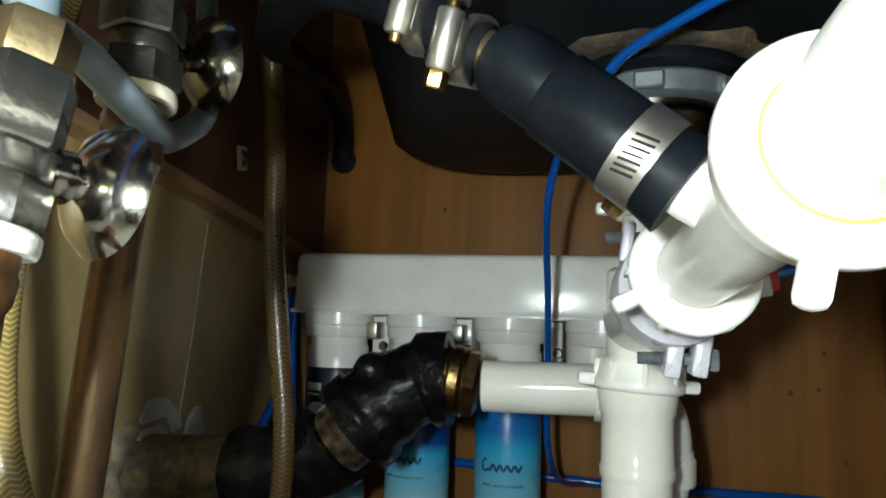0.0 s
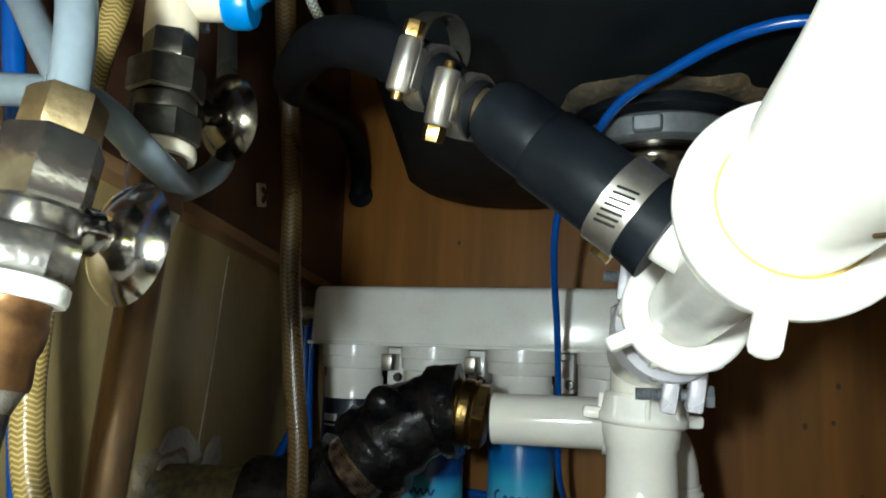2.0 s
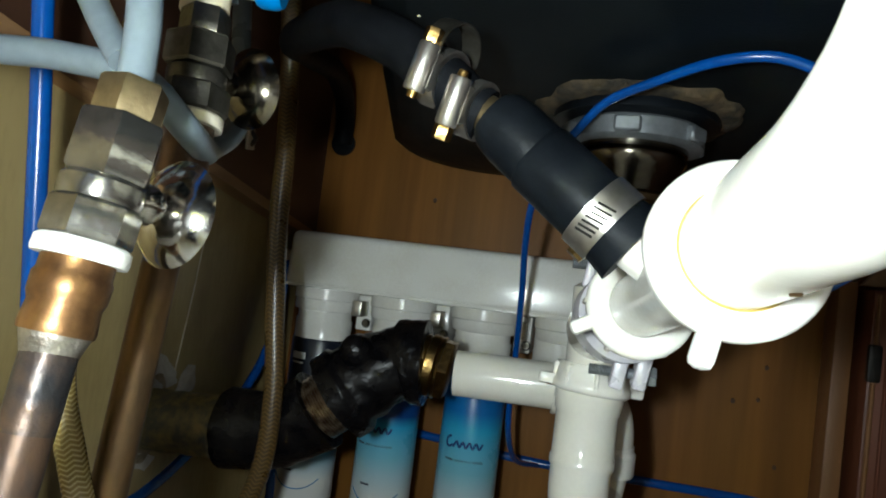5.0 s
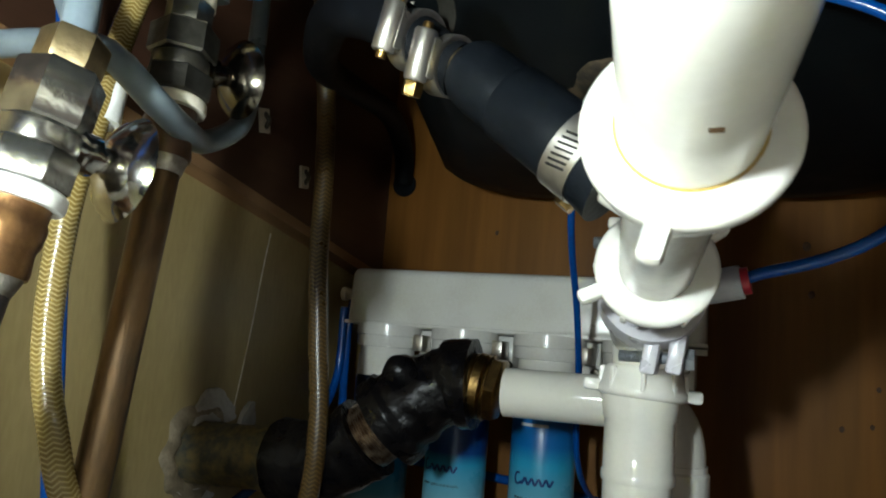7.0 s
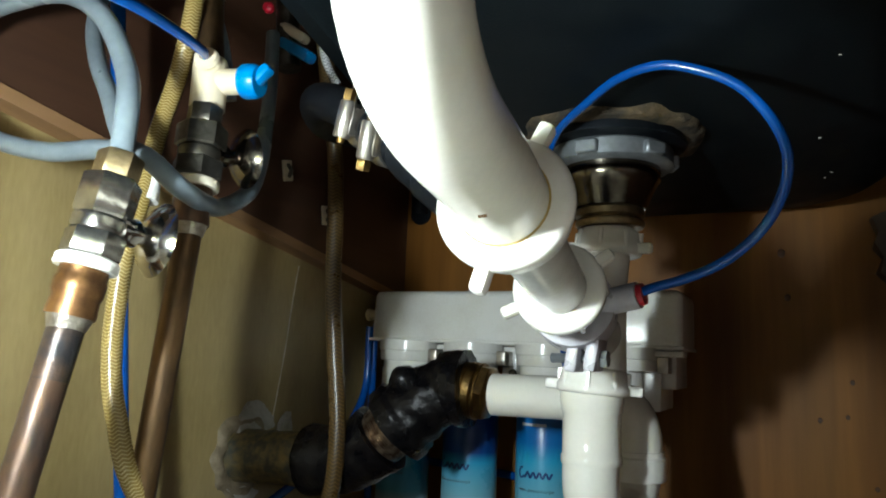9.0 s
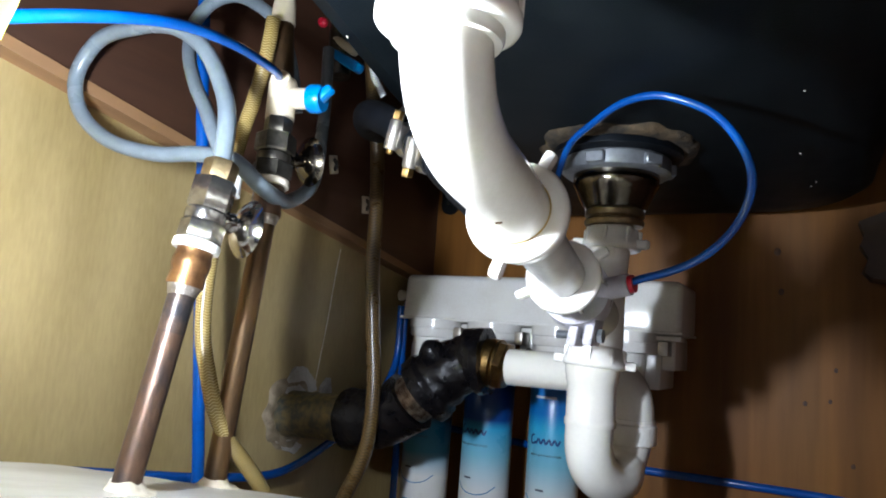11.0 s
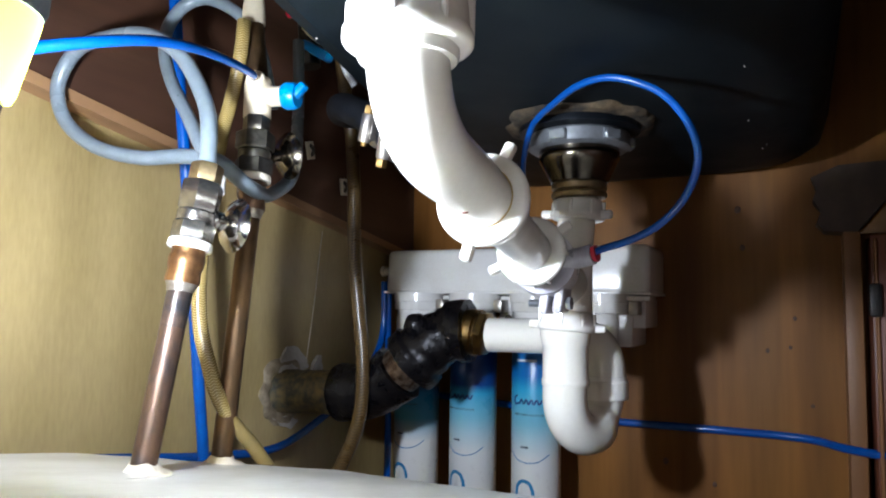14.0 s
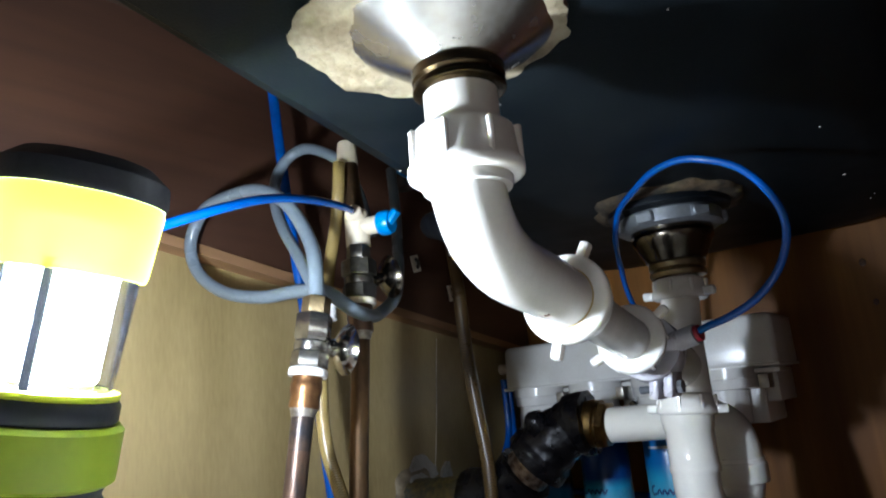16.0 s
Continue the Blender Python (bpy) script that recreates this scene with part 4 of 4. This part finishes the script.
# ---- rubber connector and dishwasher hose ----
RA, RB = Vector((0.116, 0.3195, 0.360)), Vector((0.050, 0.324, 0.4125))
CL_A, CL_B = Vector((0.039, 0.330, 0.4165)), Vector((0.023, 0.3295, 0.4295))
CL_D = Vector((-0.86, 0.30, 0.30))
conn = thing("rubber_connector", (0.08, 0.312, 0.35), "black rubber reducing connector on the waste pipe", "hose connector")
part("sleeve", sweep([RA + (RB - RA) * t for t in (0, 0.14, 0.15, 0.30, 0.66, 0.68, 0.70, 0.85, 0.95, 1.0)],
     lambda s: 0.0168 + 0.0016 * (s < 0.14) - 0.0010 * (s > 0.69) - 0.0012 * (0.67 < s < 0.70) - 0.0035 * max(0, s - 0.93) / 0.07, 36, 0.0015, smooth=False), RUBBER, conn)
part("barb", sweep([RB - (RB - RA) * 0.06, RB + (CL_A - RB) * 0.5, CL_A, CL_B], 0.0088, 24), BRASS_DULL, conn, "brass hose barb")
hose = thing("dishwasher_hose", (-0.2, 0.75, 0.47), "black rubber drain hose running to a hole in the panel", "hose")
part("hose", sweep([CL_A + Vector((0.006, 0, -0.003)), CL_A, CL_B, (0.000, 0.336, 0.446), (-0.040, 0.362, 0.466), (-0.095, 0.43, 0.486), (-0.150, 0.52, 0.510), (-0.19, 0.64, 0.540), (-0.215, 0.76, 0.560), (-0.232, 0.835, 0.551), (-0.240, 0.868, 0.526), (-0.244, 0.876, 0.504)], 0.0125, 24), HOSE_BLACK, hose)
part("grommet", lathe([(0.012, 0), (0.0165, 0), (0.0165, 0.003), (0.012, 0.004)], along((-0.245, 0.8846, 0.504), (-0.245, 0.87, 0.504)), 24), HOSE_BLACK, hose)
D = (RB - RA).normalized()
hose_clamp(RA + D * 0.0175, RB, 0.0170, 0.013, (0.0, 1.0, -0.12), True, (-0.15, -1, -0.2), "slotted stainless hose clamp on the rubber connector")
hose_clamp(CL_A, CL_A + CL_D, 0.0128, 0.011, (-0.22, -0.95, -0.12), False, slots=0)
hose_clamp(CL_B, CL_B + CL_D, 0.0132, 0.011, (-0.22, -0.95, -0.05), True, slots=3, tail=True)


# ---- copper supplies ----
def stop_valve(name, base, joint, top, label, pipe_mat, handle_to, bright=True, k=1.0):
    """A copper riser from the floor with soldered coupling, six-sided stop valve and oval handle."""
    ob = thing(name, base, label, "stop valve", "stop valves on copper risers")
    base, joint, top = Vector(base), Vector(joint), Vector(top)
    d = (top - joint).normalized()
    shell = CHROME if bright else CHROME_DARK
    low = base - (joint - base).normalized() * 0.01
    part("riser", sweep([low, base + (joint - base) * 0.5, joint], 0.0082, 24), pipe_mat, ob, "old copper pipe")
    m = along(joint, top)
    if bright:
        dd = (joint - base).normalized()
        part("scorch_mark", sweep([joint - dd * (0.004 + 0.004 * k) for k in range(9)], lambda s: 0.0084 - 0.0003 * s * s, 24, 0.003), SCORCH, ob, "dark scorched copper below the joint")
    part("solder_joint", lathe([(0.0083, -0.007), (0.0092, -0.004), (0.0105, 0.0), (0.0105, 0.002), (0.0083, 0.003)], m, 28), SOLDER, ob)
    part("coupling", lathe([(0.0083, 0), (0.0112, 0.0), (0.0116, 0.002), (0.0108, 0.009), (0.0118, 0.0115), (0.0120, 0.0175), (0.0112, 0.019), (0.0112, 0.024), (0.008, 0.024)], m, 32), COPPER if bright else COPPER_OLD, ob)
    part("tape", lathe([(0.008, 0.0235), (0.0143, 0.0235), (0.0148, 0.025), (0.0146, 0.0285), (0.0135, 0.0295), (0.008, 0.0295)], m, 32), WHITE_TAPE if bright else CAULK, ob, "white thread tape")
    length = (top - joint).length
    bm = hexnut(0.0142 * k, 0.013, m @ Matrix.Translation((0, 0, 0.0295)))
    lathe([(0.010, 0.0425), (0.0128, 0.0425), (0.0133, 0.044), (0.0133, 0.049), (0.012, 0.0505), (0.008, 0.0505)], m, 32, bm)
    hexnut(0.0142 * k, max(0.012, length - 0.053), m @ Matrix.Rotation(0.35, 4, "Z") @ Matrix.Translation((0, 0, 0.0505)), bm=bm)
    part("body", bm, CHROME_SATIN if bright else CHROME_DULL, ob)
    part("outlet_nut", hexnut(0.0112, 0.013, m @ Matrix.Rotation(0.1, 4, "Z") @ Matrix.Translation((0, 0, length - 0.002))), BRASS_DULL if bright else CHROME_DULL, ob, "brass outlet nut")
    p = joint + d * 0.047
    h = Vector(handle_to)
    part("bonnet", lathe([(0, 0), (0.009, 0), (0.0095, 0.010), (0.0075, 0.013), (0.0075, 0.018), (0, 0.018)], along(p, h), 20), shell, ob)
    mh = along(h, h + (h - p))
    stem = sweep([p, h], 0.0052, 16, smooth=False)
    part("stem", stem, shell, ob)
    bm = bmesh.new()
    rings = []
    for s, z in ((0.0, -0.001), (0.35, -0.0008), (0.8, 0.003), (1.0, 0.0065), (1.04, 0.0060), (0.84, 0.0016), (0.4, -0.003), (0.0, -0.003)):
        rings.append([bm.verts.new(mh @ Vector((0.0185 * s * math.cos(a), 0.0195 * s * math.sin(a), z))) for a in [2 * math.pi * k / 40 for k in range(40)]] if s else [bm.verts.new(mh @ Vector((0, 0, z)))])
    for a, b in zip(rings, rings[1:]):
        for k in range(40):
            q = (k + 1) % 40
            if len(a) == 1:
                bm.faces.new((a[0], b[k], b[q]))
            elif len(b) == 1:
                bm.faces.new((a[k], b[0], a[q]))
            else:
                bm.faces.new((a[k], b[k], b[q], a[q]))
    lathe([(0, -0.003), (0.005, -0.003), (0.0055, 0.002), (0.004, 0.007), (0, 0.0075)], mh, 16, bm)
    bmesh.ops.recalc_face_normals(bm, faces=bm.faces)
    part("handle", bm, shell, ob, "oval dished metal handle")
    lathe_m = Matrix.Translation(base)
    bm = lathe([(0.008, 0.006), (0.0095, 0.004), (0.012, 0.0005), (0.018, -0.0015), (0.008, -0.003)], lathe_m, 24)
    for v in bm.verts:
        v.co.z += 0.0015 * noise.noise(v.co * 200)
        v.co.x += 0.002 * noise.noise(v.co * 150)
    part("floor_seal", bm, CAULK, ob, "crumbling caulk collar", 80)
    return ob


V1_TOP = Vector((-0.0545, 0.221, 0.378))
stop_valve("stop_valve", (-0.058, 0.184, 0.186), (-0.058, 0.208, 0.3055), V1_TOP, "chrome stop valve on a bright copper riser", COPPER_OLD, (-0.050, 0.240, 0.349))
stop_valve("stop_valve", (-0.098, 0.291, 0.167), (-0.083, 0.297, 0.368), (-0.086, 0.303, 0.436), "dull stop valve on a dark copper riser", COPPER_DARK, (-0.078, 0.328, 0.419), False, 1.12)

# filter feed valve on the second riser
feed = thing("filter_feed_valve", (-0.092, 0.308, 0.447), "cream plastic feed valve with a blue lever", "valve")
VX, VY = -0.092, 0.310
part("body", lathe([(0, 0.447), (0.0105, 0.447), (0.0115, 0.449), (0.0115, 0.479), (0.010, 0.483), (0, 0.483)], Matrix.Translation((VX, VY, 0)), 24), CREAM, feed)
part("arm", sweep([(VX, VY, 0.467), (-0.066, 0.318, 0.467)], 0.0085, 20, smooth=False), CREAM, feed)
part("socket", lathe([(0.005, 0), (0.008, 0), (0.0085, 0.002), (0.0078, 0.004), (0.0085, 0.006), (0.0078, 0.008), (0.0085, 0.010), (0.0075, 0.0125), (0.005, 0.013)], along((-0.090, 0.309, 0.476), (-0.083, 0.293, 0.4805)), 24), CREAM, feed)
bm = lathe([(0, 0), (0.0105, 0), (0.0115, 0.002), (0.0115, 0.009), (0.010, 0.012), (0, 0.012)], along((-0.069, 0.317, 0.467), (-0.052, 0.321, 0.466)), 24)
box((0.010, 0.007, 0.026), along((-0.062, 0.318, 0.464), (-0.048, 0.321, 0.478)) @ Matrix.Translation((0, 0, 0.004)), 0.0025, 2, bm)
part("lever", bm, BLUE_CAP, feed, "bright blue lever")

# upper fittings of the second riser, up to the tap tails
tail = thing("tap_connector", (-0.105, 0.315, 0.47), "upright tap connector with a cream cap above the feed valve", "pipe fitting")
part("pipe", sweep([(-0.092, 0.310, 0.480), (-0.100, 0.314, 0.51), (-0.106, 0.317, 0.537)], 0.0085, 20), COPPER_DARK, tail)
part("cap", lathe([(0, 0.534), (0.0095, 0.534), (0.0105, 0.536), (0.0095, 0.552), (0.0085, 0.558), (0, 0.559)], Matrix.Translation((-0.107, 0.317, 0)), 20), CREAM, tail)


def tube(name, pts, r, material, label, category="hose", group="", n=18, lift=(0, 0, 0)):
    return solid(name, sweep([Vector(p) + Vector(lift) for p in pts], r, n), material, label, category, group)


LIFT = (0.004, -0.004, 0.011)


# ---- hoses and tubes ----
tube("grey_hose", [(-0.059, 0.227, 0.376), (-0.061, 0.229, 0.405), (-0.074, 0.236, 0.428), (-0.105, 0.240, 0.468), (-0.145, 0.242, 0.492), (-0.190, 0.243, 0.499), (-0.235, 0.242, 0.494), (-0.254, 0.240, 0.466), (-0.247, 0.242, 0.438), (-0.212, 0.246, 0.411), (-0.160, 0.252, 0.397), (-0.115, 0.256, 0.395), (-0.080, 0.258, 0.388), (-0.070, 0.272, 0.375), (-0.080, 0.305, 0.371), (-0.098, 0.338, 0.377), (-0.100, 0.362, 0.392), (-0.118, 0.392, 0.425), (-0.134, 0.412, 0.460), (-0.148, 0.429, 0.50), (-0.16, 0.44, 0.56)], 0.0060, GREY_TUBE, "grey flexible supply tube looped above the stop valve", group="flexible supply tubes", lift=LIFT)
tube("grey_hose", [(-0.076, 0.241, 0.390), (-0.088, 0.245, 0.402), (-0.112, 0.254, 0.428), (-0.141, 0.265, 0.456), (-0.170, 0.279, 0.493), (-0.181, 0.290, 0.524), (-0.174, 0.300, 0.545), (-0.158, 0.307, 0.552), (-0.135, 0.312, 0.543), (-0.114, 0.318, 0.525), (-0.102, 0.322, 0.499), (-0.097, 0.326, 0.475), (-0.096, 0.332, 0.45)], 0.0054, GREY_TUBE, "grey flexible supply tube arching over the feed valve", group="flexible supply tubes", lift=LIFT)
tube("blue_tube", [(-0.198, 0.300, 0.66), (-0.199, 0.312, 0.56), (-0.200, 0.325, 0.47), (-0.200, 0.335, 0.405), (-0.200, 0.345, 0.33), (-0.200, 0.360, 0.22), (-0.200, 0.372, 0.130), (-0.205, 0.378, 0.05), (-0.21, 0.38, 0.004)], 0.0055, BLUE_TUBE, "blue plastic water tube hanging down beside the wall", group="blue water tubes")
tube("blue_tube", [(-0.096, 0.307, 0.470), (-0.086, 0.298, 0.468), (-0.070, 0.262, 0.463), (-0.052, 0.212, 0.454), (-0.038, 0.160, 0.440), (-0.034, 0.110, 0.420), (-0.050, 0.060, 0.398), (-0.085, 0.01, 0.375), (-0.14, -0.08, 0.34), (-0.20, -0.20, 0.29), (-0.23, -0.32, 0.22), (-0.24, -0.40, 0.12), (-0.24, -0.42, 0.004)], 0.0034, BLUE_TUBE, "blue plastic water tube from the feed valve", group="blue water tubes", lift=LIFT)
tube("blue_tube", [(-0.258, 0.02, 0.19), (-0.262, 0.12, 0.176), (-0.262, 0.216, 0.163), (-0.261, 0.335, 0.143), (-0.260, 0.456, 0.124), (-0.260, 0.55, 0.118), (-0.262, 0.637, 0.141), (-0.265, 0.72, 0.175), (-0.268, 0.79, 0.24), (-0.268, 0.795, 0.33)], 0.0050, BLUE_TUBE, "blue plastic water tube along the foot of the wall", group="blue water tubes")
tube("blue_tube", [(-0.262, 0.806, 0.345), (-0.268, 0.81, 0.32), (-0.262, 0.80, 0.24), (-0.235, 0.76, 0.15), (-0.215, 0.73, 0.09), (-0.21, 0.72, 0.004)], 0.0048, BLUE_TUBE, "blue plastic water tube beside the filter", group="blue water tubes")
tube("blue_tube", [(0.160, 0.430, 0.3365), (0.170, 0.427, 0.3405), (0.193, 0.42, 0.346), (0.2160, 0.415, 0.356), (0.236, 0.41, 0.374), (0.2465, 0.405, 0.395), (0.248, 0.402, 0.411), (0.241, 0.402, 0.432), (0.224, 0.404, 0.455), (0.205, 0.405, 0.467), (0.1825, 0.405, 0.4745), (0.157, 0.413, 0.4745), (0.122, 0.445, 0.470), (0.0957, 0.473, 0.464), (0.079, 0.498, 0.451), (0.064, 0.53, 0.438), (0.053, 0.56, 0.426), (0.045, 0.585, 0.407), (0.040, 0.62, 0.379), (0.037, 0.67, 0.335), (0.034, 0.71, 0.28), (0.033, 0.73, 0.20), (0.04, 0.80, 0.15), (0.06, 0.86, 0.134)], 0.0030, BLUE_TUBE, "blue drain tube looping from the saddle", group="blue water tubes")
tube("blue_tube", [(-0.22, 0.872, 0.15), (-0.14, 0.874, 0.146), (-0.068, 0.875, 0.142), (0.0, 0.876, 0.136), (0.08, 0.875, 0.133), (0.20, 0.875, 0.134), (0.318, 0.873, 0.133), (0.36, 0.838, 0.131), (0.449, 0.80, 0.130)], 0.0052, BLUE_TUBE, "blue plastic water tube along the back panel", group="blue water tubes")
tube("braided_hose", [(-0.104, 0.303, 0.520), (-0.106, 0.302, 0.490), (-0.116, 0.304, 0.455), (-0.120, 0.298, 0.42), (-0.118, 0.288, 0.37), (-0.117, 0.281, 0.338), (-0.118, 0.280, 0.311), (-0.118, 0.280, 0.284), (-0.114, 0.280, 0.258), (-0.106, 0.281, 0.235), (-0.100, 0.284, 0.214), (-0.097, 0.2975, 0.190), (-0.096, 0.318, 0.170), (-0.094, 0.34, 0.146)], 0.0060, YELLOW_HOSE, "yellowed clear vinyl hose with woven reinforcement", group="braided hoses", n=24, lift=LIFT)
tube("braided_hose", [(-0.150, 0.50, 0.60), (-0.168, 0.54, 0.545), (-0.172, 0.56, 0.50), (-0.166, 0.56, 0.43), (-0.163, 0.56, 0.36), (-0.155, 0.56, 0.29), (-0.147, 0.56, 0.224), (-0.150, 0.56, 0.16), (-0.170, 0.555, 0.105), (-0.20, 0.55, 0.05), (-0.215, 0.54, 0.008)], 0.0082, BROWN_HOSE, "brown braided hose hanging in front of the panel", group="braided hoses", n=24)
tube("steel_hose", [(-0.108, 0.425, 0.66), (-0.104, 0.43, 0.60), (-0.098, 0.43, 0.563), (-0.09, 0.43, 0.53), (-0.085, 0.44, 0.515)], 0.0035, STEEL_BRAID, "thin braided steel hose under the sink", group="braided hoses")

solid("tape_patch", sweep([(-0.1155, 0.2915, 0.403), (-0.115, 0.290, 0.392), (-0.114, 0.2885, 0.383)], 0.0074, 20, 0.002, rough=0.0006), WHITE_TAPE, "torn white label wrapped round the braided hose", "label")

# second feed valve, high up in the shade
high = thing("tap_valve", (-0.17, 0.50, 0.56), "dark fittings with a blue and white lever high on the wall", "valve")
part("body", sweep([(-0.20, 0.50, 0.66), (-0.195, 0.50, 0.61), (-0.19, 0.50, 0.57)], 0.012, 20), CHROME_DULL, high)
part("lever", box((0.016, 0.012, 0.045), along((-0.178, 0.495, 0.585), (-0.14, 0.495, 0.562)), 0.004), BLUE_CAP, high, "blue plastic lever")
part("grip", box((0.012, 0.010, 0.040), along((-0.182, 0.494, 0.604), (-0.15, 0.494, 0.582)), 0.004), CREAM, high, "white plastic grip")
part("marker", lathe([(0, 0), (0.005, 0), (0.006, 0.004), (0.004, 0.008), (0, 0.008)], along((-0.215, 0.495, 0.636), (-0.22, 0.47, 0.636)), 16), RED, high, "red marker cap")


# ---- cable clips on the dark panel ----
def cable_clip(y, z, turn):
    ob = thing("cable_clip", (-0.2675, y, z), "small white plastic cable clip on the dark panel", "cable clip", "cable clips")
    m = Matrix.Translation((-0.2655, y, z)) @ Matrix.Rotation(turn, 4, "X")
    bm = box((0.0035, 0.015, 0.024), m, 0.001)
    part("plate", bm, CREAM, ob)
    part("tab", sweep([m @ Vector((0.001, 0, -0.007)), m @ Vector((0.006, 0, 0.0)), m @ Vector((0.001, 0, 0.007))], 0.0025, 10), CHROME_DULL, ob)


cable_clip(0.676, 0.461, 0.15)
cable_clip(0.598, 0.498, 0.25)


# ---- lantern ----
L0, L1 = Vector((0.0230, -0.0200, 0.2260)), Vector((0.0634, -0.0048, 0.4156))
lantern = thing("camping_lantern", L0, "lit camping lantern in lime green and black plastic", "lantern")
ml = along(L0, L1) @ Matrix.Scale(0.87, 4)
prof = [(0, -0.022), (0.033, -0.022), (0.035, -0.014)]
for k in range(-2, 8):
    prof += [(0.0365, 0.004 + k * 0.008), (0.0335, 0.0088 + k * 0.008)]
prof += [(0.035, 0.070), (0, 0.070)]
part("foot", lathe(prof, ml, 48), LANTERN_BLACK, lantern, "ribbed black rubber foot")
part("lower_band", lathe([(0, 0.070), (0.036, 0.070), (0.0385, 0.072), (0.0385, 0.095), (0.036, 0.0975), (0, 0.0975)], ml, 48), LIME, lantern, "lime green band")
part("seat_ring", lathe([(0, 0.0975), (0.034, 0.0975), (0.035, 0.099), (0.035, 0.106), (0.032, 0.110), (0, 0.110)], ml, 48), LANTERN_BLACK, lantern)
part("rim", lathe([(0.029, 0.1085), (0.0335, 0.1085), (0.0340, 0.1095), (0.0335, 0.1115), (0.029, 0.1115)], ml, 48), LIME_CLEAR, lantern, "lit lime rim")
part("globe", lathe([(0.0290, 0.112), (0.0300, 0.113), (0.0330, 0.168), (0.0320, 0.170), (0.0305, 0.168), (0.0280, 0.113), (0.0290, 0.112)], ml, 48), CLEAR, lantern, "clear plastic globe").visible_shadow = False
part("lamp_tube", lathe([(0.0195, 0.115), (0.022, 0.115), (0.023, 0.117), (0.0245, 0.166), (0.0245, 0.188), (0.023, 0.190), (0.0215, 0.188), (0.0215, 0.166), (0.0205, 0.118), (0.0195, 0.115)], ml, 32), LANTERN_TUBE, lantern, "glowing frosted inner tube").visible_shadow = False
part("bulb", lathe([(0, 0.115), (0.006, 0.116), (0.0095, 0.120), (0.0100, 0.134), (0.0095, 0.148), (0.006, 0.152), (0, 0.153)], ml, 24), LANTERN_BULB, lantern, "bright white bulb")
for d in ((0.8, -0.6, 0), (-0.35, -0.94, 0), (-0.93, -0.36, 0)):
    s = ml.to_3x3().inverted() @ Vector(d)
    mk = ml @ Matrix.Rotation(math.atan2(s.y, s.x), 4, "Z") @ Matrix.Translation((0.0260, 0, 0.140))
    part("strut", box((0.002, 0.004, 0.056), mk, 0.0005, 1), LANTERN_BLACK, lantern)
part("shade_ring", lathe([(0.0325, 0.165), (0.0350, 0.165), (0.0362, 0.168), (0.0385, 0.199), (0.0375, 0.202), (0.0355, 0.202), (0.0340, 0.172), (0.0325, 0.169), (0.0325, 0.165)], ml, 48), LIME_CLEAR, lantern, "glowing yellow-green collar").visible_shadow = False
part("cap", lathe([(0, 0.2015), (0.0385, 0.2015), (0.0395, 0.2045), (0.0385, 0.213), (0.030, 0.220), (0, 0.222)], ml, 48), LANTERN_BLACK, lantern, "black lantern cap")
